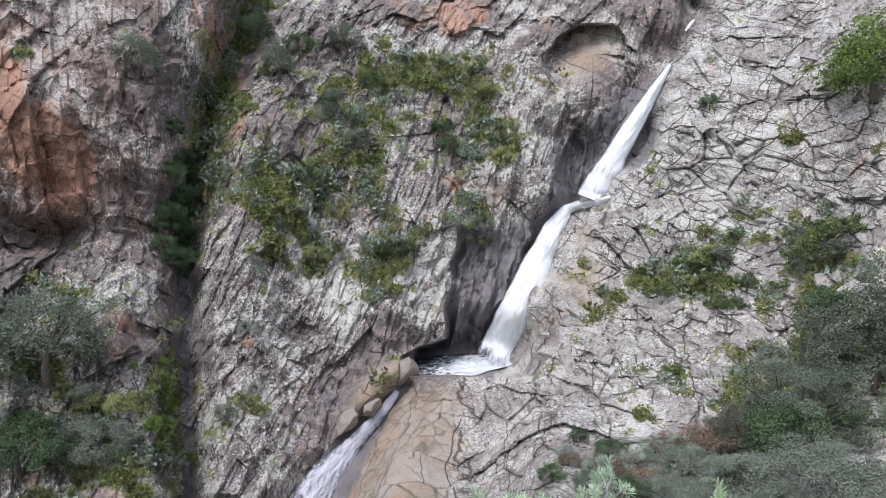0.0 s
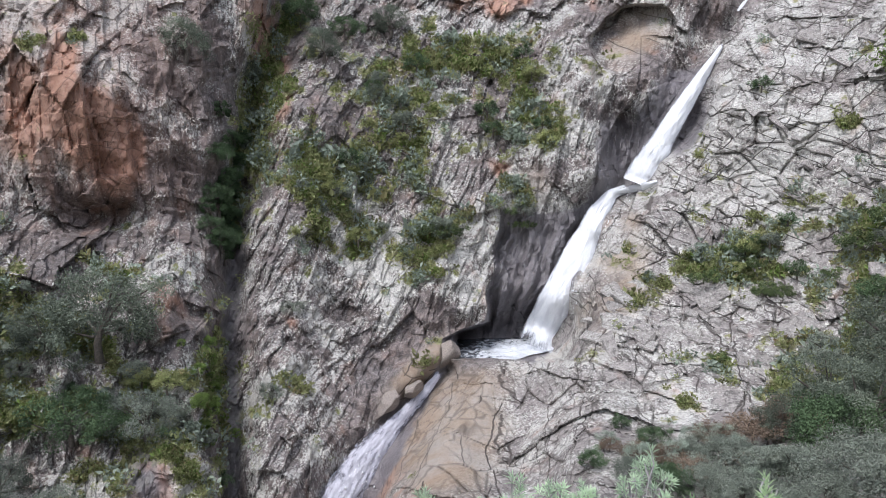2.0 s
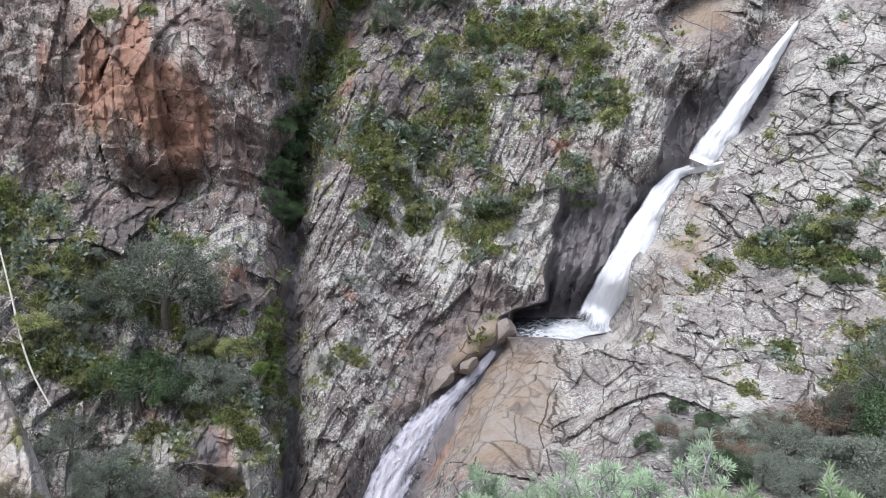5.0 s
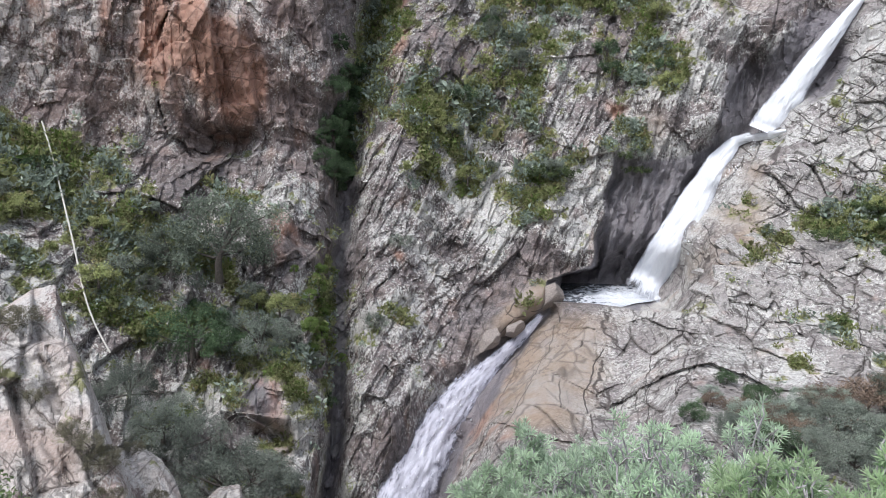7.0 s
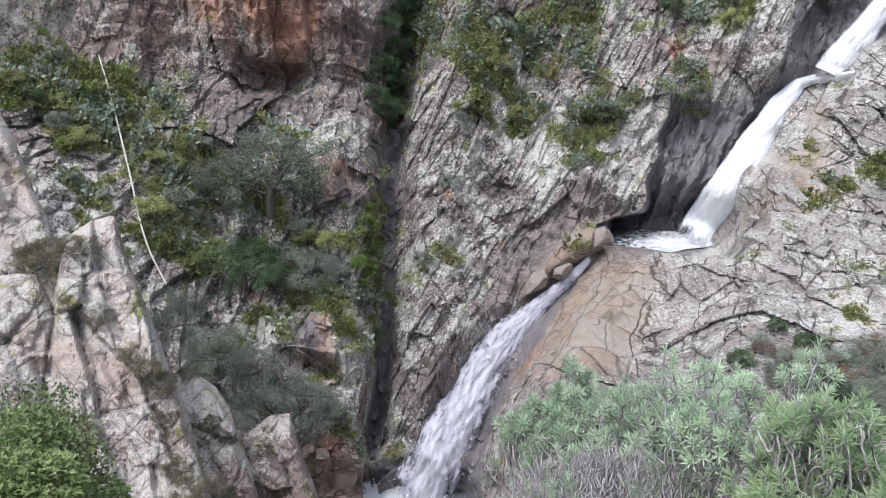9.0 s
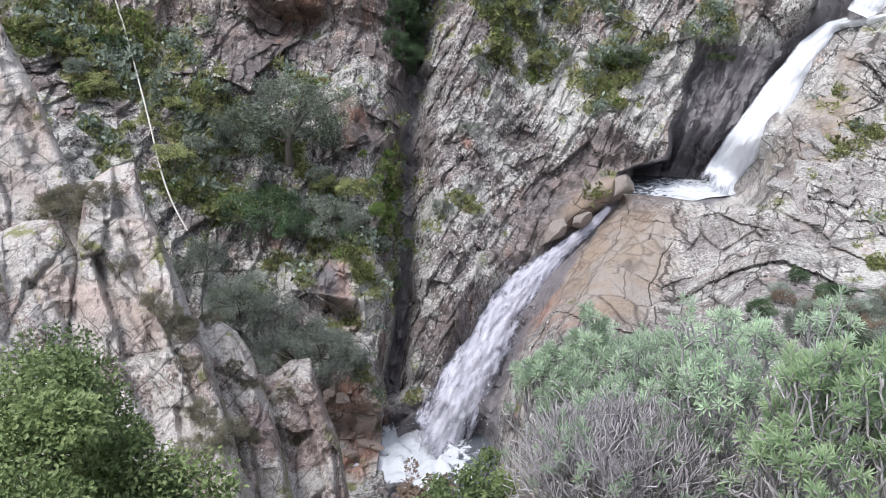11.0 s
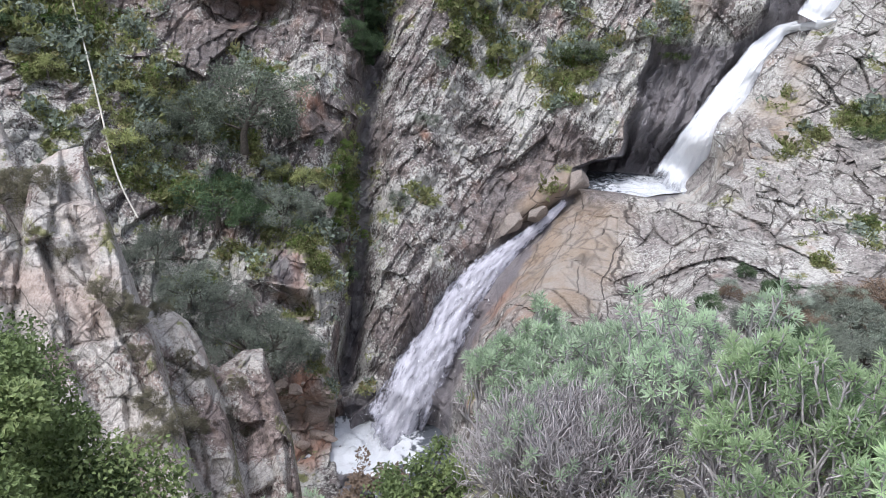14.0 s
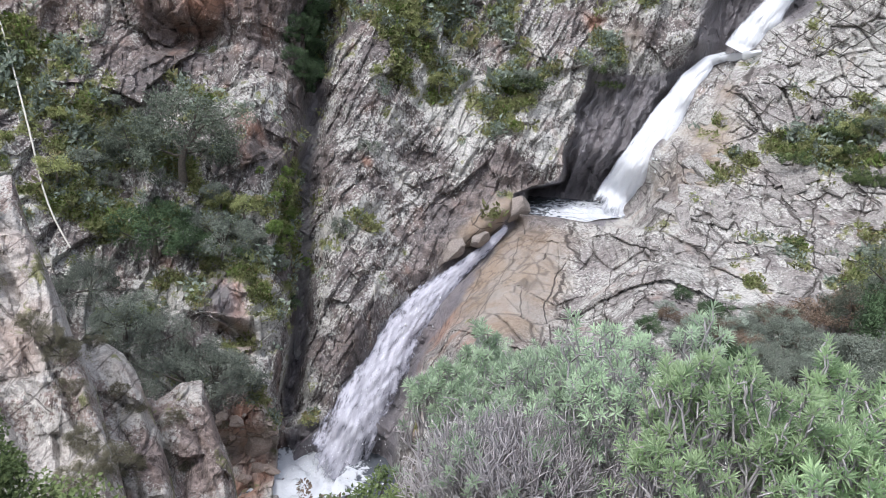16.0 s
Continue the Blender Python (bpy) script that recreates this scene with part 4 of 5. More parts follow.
river = thing("waterfall", "white waterfall tumbling in three leaps down granite", "waterfall")
fall("upper_cascade", FALL_1, [0.15, 0.4, 0.7, 0.95, 1.2, 1.6], FOAM, river, 600, foam=0.64)
fall("middle_cascade", FALL_2, [0.35, 0.5, 0.85, 1.15, 1.4, 1.65, 2.2], FOAM, river, 610, depth=0.4, foam=0.68, fade=0.35)
fall("lower_cascade", FALL_3, [0.35, 0.6, 0.95, 1.75, 2.2, 2.5, 2.7, 2.9, 3.3], THIN_FOAM, river, 620, out=0.7, depth=0.25, foam=0.505, fade=0.3, drawn=0.8, lump=0.2)
fall("ledge_foam", [(12.3, 0.85), (11.4, 0.5), (10.5, 0.3), (9.7, 0.15)], [0.15, 0.32, 0.3, 0.2], FOAM, river, 630, out=1.1, depth=0.3, foam=0.8)
fall("brink_rill", FALL_TOP, [0.07, 0.14, 0.1], FOAM, river, 640, depth=0.2)
mid_foot, low_foot = place(4.3, -11.5, 49.0), place(-17.9, -32.9, 33.4)
pool("rock_pool", -2.3, 6.6, 46.8, 55.5, POOL_Z, Vector(mid_foot), 7.0, "dark rock pool with white foam on a ledge", 0.9)
pool("plunge_pool", -24.5, -9.0, 26.0, 36.0, FOOT_Z + 0.15, Vector(low_foot), 5.0, "foaming plunge pool at the foot of the falls")
spray("spray", [-8.9, -11.9, -14.6, -17.4], [-19.2, -24.4, -30.4, -33.2], [0.5, 0.9, 1.1, 1.5], 2600, 650, river, 0.02)
spray("spray", [12.5, 11.2, 8, 6, 3.5], [3.5, 0.8, -4, -8, -11.3], [0.4, 0.5, 0.5, 0.7, 0.9], 1200, 651, river, 0.022)

# ---- plants ----


def tube(pts, radii, sides=5):
    """A tapered limb through points: vertices and faces."""
    pts = np.asarray(pts, float)
    tan = np.gradient(pts, axis=0)
    tan /= np.linalg.norm(tan, axis=1)[:, None] + 1e-9
    ref = np.where(np.abs(tan[:, 2:3]) > 0.9, np.array([[1.0, 0, 0]]), np.array([[0, 0, 1.0]]))
    x = np.cross(tan, ref)
    x /= np.linalg.norm(x, axis=1)[:, None] + 1e-9
    y = np.cross(tan, x)
    a = np.arange(sides) * 2 * math.pi / sides
    r = np.asarray(radii)[:, None, None]
    v = pts[:, None] + r * (x[:, None] * np.cos(a)[None, :, None] + y[:, None] * np.sin(a)[None, :, None])
    n = len(pts)
    i, j = np.meshgrid(np.arange(n - 1), np.arange(sides), indexing="ij")
    k = (j + 1) % sides
    f = np.stack([i * sides + j, i * sides + k, (i + 1) * sides + k, (i + 1) * sides + j], -1).reshape(-1, 4)
    return v.reshape(-1, 3), f


def joined(pieces):
    vs, fs, n = [], [], 0
    for v, f in pieces:
        vs.append(v)
        fs.append(f + n)
        n += len(v)
    return np.concatenate(vs), np.concatenate(fs)


def leaves(c, along, up, length, width):
    """Pointed leaves, each two facets folded along its rib: base c, direction along, face up."""
    along = along / (np.linalg.norm(along, axis=1)[:, None] + 1e-9)
    side = np.cross(along, up)
    side /= np.linalg.norm(side, axis=1)[:, None] + 1e-9
    nor = np.cross(side, along)
    L, Wd = length[:, None], width[:, None]
    mid = c + along * L * 0.5
    v = np.stack([c, mid + side * Wd * 0.5 + nor * Wd * 0.15, c + along * L - nor * L * 0.12, mid - side * Wd * 0.5 + nor * Wd * 0.15], 1).reshape(-1, 3)
    f = np.arange(len(c))[:, None] * 4 + np.array([[0, 1, 2, 3]])
    return v, f


def unit(rng, n):
    u = rng.normal(0, 1, (n, 3))
    return u / np.linalg.norm(u, axis=1)[:, None]


def crown_leaves(rng, size, clumps, per, leaf, flat=0.8, low=-0.6):
    """A crown of leafy clumps with gaps: size = half width, half depth, height."""
    w, dp, h = size
    u = unit(rng, clumps * 3)
    u = u[u[:, 2] > low][:clumps]
    r = 0.60 + 0.40 * rng.random(len(u)) ** 0.5
    lump = 1 + 0.5 * vnoise(u * 1.7 + 40 * rng.random(), 3)
    c = u * (r * lump)[:, None] * np.array([w, dp, h * 0.5]) + np.array([0, 0, h * 0.38])
    rad = 0.19 * min(w, h) * (0.6 + 0.8 * rng.random(len(c)))
    k = np.repeat(np.arange(len(c)), per)
    q = unit(rng, len(k))
    rr = rng.random(len(k)) ** 0.3
    pos = c[k] + q * (rr * rad[k])[:, None] * np.array([1.15, 1.15, flat])
    along = q * 0.7 + unit(rng, len(k)) * 0.8
    up = q * 0.6 + np.array([0, 0, 0.8]) + unit(rng, len(k)) * 0.5
    L = leaf * (0.7 + 0.6 * rng.random(len(k)))
    # random clump tone; top light is put into the leaf colour by height
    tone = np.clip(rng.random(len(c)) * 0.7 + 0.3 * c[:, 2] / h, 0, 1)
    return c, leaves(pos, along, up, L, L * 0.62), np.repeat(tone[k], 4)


def bush(name, label, category, seed, size, clumps, per, leaf, mat, trunk=0.25, limbs=7, group=""):
    """A shrub or small tree: trunk, limbs and a crown of leaf clumps."""
    rng = np.random.default_rng(seed)
    root = thing(name, label, category, group=group)
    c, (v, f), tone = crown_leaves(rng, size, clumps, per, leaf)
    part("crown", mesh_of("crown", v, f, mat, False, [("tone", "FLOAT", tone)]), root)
    fork = np.array([0, 0, size[2] * trunk])
    base_r = 0.035 * size[2] + 0.02
    pts = [np.array([0.0, 0, -0.35]), fork * 0.5 + rng.normal(0, 0.03, 3) * size[0], fork]
    part("trunk", mesh_of("trunk", *tube(pts, [base_r * 1.3, base_r, base_r * 0.8], 7), BARK), root)
    for i in rng.permutation(len(c))[:limbs]:
        m = (fork + c[i]) / 2 + rng.normal(0, 0.08, 3) * size[0]
        part("limb", mesh_of("limb", *tube([fork * 0.9, m, c[i]], [base_r * 0.6, base_r * 0.4, base_r * 0.12], 5), BARK), root)
    return root


def on_wall(master, spots, off=0.6):
    """Copies of a plant on the walls. spots: bearing, elevation of its foot, scale, turn, and how far it stands off."""
    for n, (az, el, s, turn) in enumerate(spots):
        at = wall_at(az, el)
        at = at - (at - Vector((0, 0, EYE))).normalized() * off * s
        m = Matrix.LocRotScale(at, Euler((0, 0, radians(turn))), None)
        c = master if n == 0 else copy_thing(master, m)
        c.matrix_basis = m
        c.scale = (s, s, s)


Q = 1.0 if DETAIL else 0.4
oak = bush("holm_oak", "grey-green holm oak growing from a cliff ledge", "tree", 801, (2.6, 2.2, 4.2), int(62 * Q), 170, 0.11, OAK_LEAF, group="oaks on the left cliff")
on_wall(oak, [(-27.5, -11.2, 1.15, 20), (-30.8, -11.0, 0.65, 200), (-12.0, 9.4, 0.6, 90), (-7.2, 11.2, 0.6, 140), (-8.2, 6.4, 0.35, 30), (-17.6, 7.5, 0.5, 70), (-21.6, 8.9, 0.7, 100)])
mastic = bush("mastic_shrub", "dense dark green mastic shrub on a rocky slope", "shrub", 802, (2.2, 1.9, 3.0), int(48 * Q), 150, 0.11, DARK_LEAF, group="shrubs of the gorge")
on_wall(mastic, [(-29.4, -16.6, 0.95, 0), (-26.9, -17.0, 0.6, 120), (-19.4, -4.0, 0.5, 60), (-19.9, -1.0, 0.5, 160), (-19.5, 2.0, 0.4, 20), (-19.0, -2.2, 0.45, 90), (-18.9, 0.6, 0.4, 60), (-20.1, -3.0, 0.4, 130), (-18.9, 3.4, 0.35, 77), (-13.5, 12.0, 0.7, 300), (-10.5, 11.0, 0.6, 40)])
rng = np.random.default_rng(56)
ivy = bush("ivy", "dark ivy hanging in the damp cleft", "ivy", 812, (1.0, 0.6, 2.2), int(26 * Q), 70, 0.15, DARK_LEAF, 0.1, 3, "ivy in the cleft")
on_wall(ivy, [(-19.2, 5.0, 0.6, 0)])
for n in range(30):
    el = 3.6 - 8.6 * n / 30 - 0.5 * rng.random()
    at = wall_at(-18.8 + 0.09 * el + rng.normal() * 0.6, el)
    at = at - (at - Vector((0, 0, EYE))).normalized() * 0.3
    s = 0.4 + 0.35 * rng.random()
    copy_thing(ivy, Matrix.LocRotScale(at, Euler((0, 0, 6.3 * rng.random())), None)).scale = (s, s, s)
olive = bush("wild_olive", "pale grey-green wild olive bush", "tree", 803, (2.3, 2.0, 3.2), int(52 * Q), 160, 0.10, GREY_LEAF, group="olive bushes by the stream")
on_wall(olive, [(-24.6, -17.0, 0.8, 10), (-31.6, -22.6, 0.75, 100), (-30.3, -24.0, 0.8, 200), (-33.8, -20.0, 0.7, 300), (-27.0, -27.0, 0.85, 40), (-25.2, -26.6, 0.8, 150), (-14.4, -9.0, 0.28, 30), (-15.9, -15.0, 0.33, 70), (2.7, -1.7, 0.3, 10), (-33.0, -12.5, 0.4, 200), (-23.4, -16.5, 0.4, 20)])
fern = bush("fern_clump", "bright green leafy clump in the damp cleft", "shrub", 804, (1.5, 0.7, 2.2), int(30 * Q), 80, 0.14, FRESH_LEAF, group="fresh greens")
rng = np.random.default_rng(55)
spots = []
for n in range(18):
    el = -10.2 - 6.8 * n / 16 - rng.random()
    spots.append((-20.5 + rng.normal() * 0.6 + 0.06 * (-10 - el), el, 0.18 + 0.24 * rng.random(), 360 * rng.random()))
on_wall(fern, spots, 2.2)
on_wall(bush("green_bush", "bright green leafy bush clinging to the cliff", "shrub", 805, (2.6, 2.0, 4.2), int(110 * Q), 60, 0.17, FRESH_LEAF), [(29.0, 7.2, 1.2, 0)])
bright = bush("bramble_patch", "fresh green bramble spreading over ledges of rock", "shrub", 806, (1.9, 1.2, 1.1), int(60 * Q), 50, 0.13, NEAR_LEAF, 0.1, 4, "brambles on the rock")
rng = np.random.default_rng(57)
on_wall(bright, [(15.2 + 5.4 * u, -3.3 - 3.8 * v, 0.26 + 0.26 * w, 360 * u) for u, v, w in rng.random((16, 3))] + [(-3.2, -3.2, 0.7, 200), (1.7, -1.6, 0.45, 90), (2.6, -2.6, 0.4, 10), (16.9, -11.6, 0.35, 60), (26.0, -3.4, 0.8, 150), (27.5, -1.6, 0.9, 10), (24.0, -5.5, 0.5, 60)])
slope_oak = bush("slope_oak", "dense dark holm oak on the stony slope", "tree", 807, (2.3, 2.0, 3.6), int(66 * Q), 180, 0.095, OAK_LEAF, group="trees of the right slope")
on_wall(slope_oak, [(29.6, -11.2, 1.15, 0), (27.0, -11.4, 0.75, 50), (23.8, -14.6, 0.8, 140), (26.6, -15.4, 0.9, 260), (21.2, -16.4, 0.5, 20), (32.5, -10, 1.3, 90), (33.5, -16, 1.1, 200)])
slope_green = bush("slope_bush", "mid-green rounded oak bush on the slope", "tree", 808, (2.2, 2.0, 3.0), int(66 * Q), 180, 0.095, DARK_LEAF, group="trees of the right slope")
on_wall(slope_green, [(24.6, -17.2, 1.0, 0), (12.4, -18.0, 0.36, 10), (10.2, -16.8, 0.22, 130), (13.6, -20.8, 0.42, 220), (20.8, -18.8, 0.4, 40), (8.2, -19.6, 0.28, 90)])
slope_heath = bush("slope_heath", "twiggy grey-brown heath bush on the slope", "shrub", 813, (1.9, 1.7, 2.2), int(60 * Q), 90, 0.10, GREY_HEATH, 0.15, 9, "trees of the right slope")
on_wall(slope_heath, [(14.6, -18.9, 0.5, 80), (17.2, -17.4, 0.45, 20), (11.6, -19.0, 0.4, 140), (15.6, -17.2, 0.35, 220), (19.6, -20.4, 0.5, 300), (9.2, -17.9, 0.25, 10)])
slope_olive = bush("slope_olive", "silvery grey-green wild olive on the slope", "tree", 809, (2.1, 1.9, 2.6), int(62 * Q), 170, 0.095, GREY_LEAF, group="trees of the right slope")
on_wall(slope_olive, [(28.2, -20.0, 0.85, 0), (26.2, -18.6, 0.8, 70), (22.6, -19.6, 0.75, 210), (14.6, -18.6, 0.4, 20), (24.0, -20.8, 0.65, 100), (20.6, -19.5, 0.65, 200), (32.0, -21.0, 0.8, 30), (17.6, -18.8, 0.6, 300), (16.2, -20.6, 0.5, 50), (18.8, -21.4, 0.6, 270), (10.8, -20.2, 0.4, 350), (21.6, -22.0, 0.6, 160)])
thicket = bush("rusty_thicket", "grey and rust-brown half-withered shrub", "shrub", 810, (1.7, 1.5, 1.8), int(80 * Q), 45, 0.12, RUST_LEAF, group="withered shrubs")
on_wall(thicket, [(21.6, -15.6, 0.75, 0), (19.2, -16.8, 0.7, 70), (16.6, -17.2, 0.5, 140), (13.6, -19.2, 0.5, 10), (11.4, -18.8, 0.4, 60), (15.2, -19.6, 0.45, 200), (18.0, -18.6, 0.4, 300), (9.4, -18.4, 0.3, 30)])


def tufts(name, label, seed, count, mat, weight, size, blades, spread=0.9):
    """Small plants scattered over ledges and cracks of the walls."""
    rng = np.random.default_rng(seed)
    w = weight.ravel() ** 1.2
    w = w / w.sum()
    i = rng.choice(len(w), count, p=w)
    at = WALL.reshape(-1, 3)[i]
    toward = -at * np.array([1, 1, 0])
    toward /= np.linalg.norm(toward, axis=1)[:, None]
    s = size * np.exp(rng.normal(0, 0.35, count)) * np.clip(np.hypot(at[:, 0], at[:, 1]) / 40, 0.35, 1.2)
    k = np.repeat(np.arange(count), blades)
    out = toward[k] * 0.5 + np.array([0, 0, 0.6]) + unit(rng, len(k)) * spread
    pos = at[k] + unit(rng, len(k)) * (s[k] * 0.8)[:, None] + toward[k] * 0.1
    L = s[k] * (0.35 + 0.5 * rng.random(len(k)))
    v, f = leaves(pos, out, unit(rng, len(k)) + np.array([0, 0, 0.7]), L, L * 0.55)
    tone = np.repeat(rng.random(count)[k], 4)
    return tagged(new(name, mesh_of(name, v, f, mat, False, [("tone", "FLOAT", tone)])), label, "plants", kind="stuff")


MOSSY = np.clip(WALL_COVER[..., 1] - 0.40, 0, 1) * (1 - WALL_COVER[..., 2])
GA, GE = np.meshgrid(AZ, EL)
INSIDE = ((GA > -50) & (GA < 34) & (GE > -33) & (GE < 17)).astype(float)
PATCH = fbm(WALL.reshape(-1, 3) / 1.0, 3, 400).reshape(GA.shape)
tufts("heath", "olive and brown heath on the cliff ledges", 901, int(12000 * Q), HEATH, MOSSY * INSIDE * (0.2 + np.clip(PATCH + 0.1, 0, 1)), 0.21, 22)
tufts("grey_heath", "grey-green lavender tufts on the cliff", 902, int(3500 * Q), GREY_HEATH, MOSSY * INSIDE * np.clip(-PATCH, 0.02, 1), 0.26, 22)
tufts("grass_tufts", "fresh green grass tufts on damp ledges", 903, int(4500 * Q), FRESH_LEAF, np.clip(MOSSY - 0.2, 0, 1) * INSIDE * np.clip(PATCH + 0.05, 0.01, 1), 0.17, 18)

# ---- stones by the plunge pool ----


def stone(name, at, size, seed, label, group="", mat=None, lean=0.0):
    bm = bmesh.new()
    bmesh.ops.create_icosphere(bm, subdivisions=3, radius=1)
    rng = np.random.default_rng(seed)
    cut = unit(rng, 14)
    for v in bm.verts:
        for n in cut:
            n = Vector(n)
            over = v.co.dot(n) - 0.62
            if over > 0:
                v.co -= n * over
        v.co += v.co.normalized() * 0.06 * noise.noise(v.co * 3 + Vector((seed, 0, 0)))
        v.co = Vector((v.co.x * size[0], v.co.y * size[1], v.co.z * size[2]))
    me = bpy.data.meshes.new(name)
    bm.to_mesh(me)
    bm.free()
    me.materials.append(mat or STONE)
    ob = new(name, me)
    ob.location = at
    ob.rotation_euler = (0, -lean, 0 if lean else seed * 1.7)
    return tagged(ob, label, "stone", group)


WORN = bark_material("water_worn_granite", (0.17, 0.145, 0.13), (0.37, 0.325, 0.29))
STONE = bark_material("dry_streambed_stone", (0.24, 0.185, 0.155), (0.46, 0.39, 0.345))
stone("boulder", wall_at(-21.8, -30.6) + Vector((0, 0, 0.35)), (1.05, 0.8, 0.75), 3, "pale angular boulder beside the plunge pool")
rng = np.random.default_rng(77)
for n in range(46):
    az, el = -25 + 5.2 * rng.random(), -28.4 - 4.6 * rng.random()
    r = 0.12 + 0.35 * rng.random() ** 2
    stone("stone", wall_at(az, el) + Vector((0, 0, r * 0.3)), (r, r * 0.8, r * 0.6), 10 + n, "reddish-brown stone on the stream bank", "stones of the stream bank")

# ---- the pale hose down the left slope ----
pts = []
for az, el in [(-38.8, -1.0), (-38.3, -2.8), (-37.9, -5.0), (-37.4, -7.4), (-37.0, -9.8), (-36.6, -12.2), (-36.0, -14.4), (-35.0, -16.4)]:
    p = wall_at(az, el)
    pts.append(p - Vector((p.x, p.y, 0)).normalized() * 0.55 + Vector((0, 0, 0.15)))
pts = np.array(pts)
fine = np.stack([np.interp(np.linspace(0, 7, 60), range(8), pts[:, k]) for k in range(3)], -1)
for _ in range(20):
    fine[1:-1] = (fine[:-2] + fine[1:-1] * 2 + fine[2:]) / 4
HOSE, _b = material("pale_hose", 0.5)
_b.inputs["Base Color"].default_value = (0.55, 0.53, 0.48, 1)
tagged(new("hose", mesh_of("hose", *tube(fine, np.full(60, 0.05), 6), HOSE)), "pale plastic hose hanging down the overgrown slope", "hose")

# ---- plants close to the lookout ----


def hit_at(az, el):
    """The first surface at a bearing and elevation from the lookout, and the level distance to it."""
    way = Vector(place(az, el, 1.0)) - Vector((0, 0, EYE))
    hit = scene.ray_cast(bpy.context.evaluated_depsgraph_get(), Vector((0, 0, EYE)) + way * 8.0, way.normalized())
    return hit[1] if hit[0] else Vector(place(az, el, 20.0))


def spurge(az, dist, width, height, seed, mat, leaf, bare, label, arms=(9, 3, 3, 2), stem_r=0.012, base_z=None):
    """A tree spurge: grey stems that fork to a dome, each tip with a rosette of narrow leaves. bare: share of stems without leaves low at the front."""
    rng = np.random.default_rng(seed)
    a = radians(az)
    x, y = dist * math.sin(a), dist * math.cos(a)
    z0 = base_z
    root = thing("tree_spurge", label, "shrub", (x, y, z0), "spurge shrubs")
    front = np.array([-math.sin(a), -math.cos(a), 0])
    tips, stems = [], []

    def grow(p, u, level, r):
        n = arms[level]
        for i in range(n):
            w = u + rng.normal(0, 1, 3) * (0.75 if level == 0 else 0.45 if bare >= 1 else 0.5) * np.array([1, 1, 0.55])
            if level == 0:
                t = 2 * math.pi * (i + rng.random() * 0.7) / n
                w = np.array([math.cos(t) * (0.35 + 0.9 * rng.random()), math.sin(t) * (0.35 + 0.9 * rng.random()), 0.75])
            w[2] = max(w[2], 0.05)
            w /= np.linalg.norm(w)
            seg = np.array([width, width, height]) * ((0.40, 0.30, 0.25, 0.20) if bare >= 1 else (0.44, 0.31, 0.22, 0.11))[level] * (0.75 + 0.5 * rng.random())
            e = p + w * seg
            bow = 0.028 if bare >= 1 else 0.035
            m1, m2 = p + (e - p) * 0.35 + rng.normal(0, bow, 3) * width, p + (e - p) * 0.7 + rng.normal(0, bow, 3) * width
            stems.append(tube([p, m1, m2, e], [r, r * 0.93, r * 0.87, r * 0.8], 5 if level < 2 else 4))
            if level + 1 < len(arms):
                grow(e, w * 0.75 + np.array([0, 0, 0.35]), level + 1, r * 0.78)
            else:
                tips.append((e, w))

    grow(np.zeros(3), np.array([0, 0, 1.0]), 0, stem_r)
    part("stem_crown", mesh_of("stem_crown", *joined(stems), GREY_STEM), root, "smooth grey forking stems")
    c, along, up, L = [], [], [], []
    for e, w in tips:
        low = e[2] < height * 0.72 and np.dot(e, front) > -0.1 * width
        if (low and rng.random() < bare) or rng.random() < 0.06 or (bare >= 1 and rng.random() < 0.93):
            continue
        k = 16
        ring = np.linspace(0, 2 * math.pi * 2.6, k) + rng.random() * 6
        s = np.cross(w, [0.3, 0.2, 1.0])
        s /= np.linalg.norm(s)
        t = np.cross(w, s)
        lean = np.linspace(0.25, 1.5, k)
        d = w * (np.cos(lean)[:, None]) + (s * np.cos(ring)[:, None] + t * np.sin(ring)[:, None]) * np.sin(lean)[:, None]
        c.append(e - w * np.linspace(0, 0.05, k)[:, None])
        along.append(d + np.array([0, 0, 0.12]))
        up.append(np.repeat((w + rng.normal(0, 0.1, 3))[None], k, 0))
        L.append(leaf * (0.6 + 0.5 * np.sin(np.linspace(0.4, 2.6, k))) * (0.85 + 0.3 * rng.random()))
    L = np.concatenate(L)
    v, f = leaves(np.concatenate(c), np.concatenate(along), np.concatenate(up), L, L * 0.17)
    tone = np.repeat(rng.random(len(c)), 16 * 4)
    part("foliage", mesh_of("foliage", v, f, mat, False, [("tone", "FLOAT", tone)]), root, "rosettes of narrow blue-green leaves")
    return root


def slope_z(az, dist):
    a = radians(az)
    s = float(0.92 - 0.42 * step(-17.0, -4.0, np.float64(az)) + 0.10 * step(-25.0, -45.0, np.float64(az)))
    return -s * max(dist - 1.3, 0) - 0.1


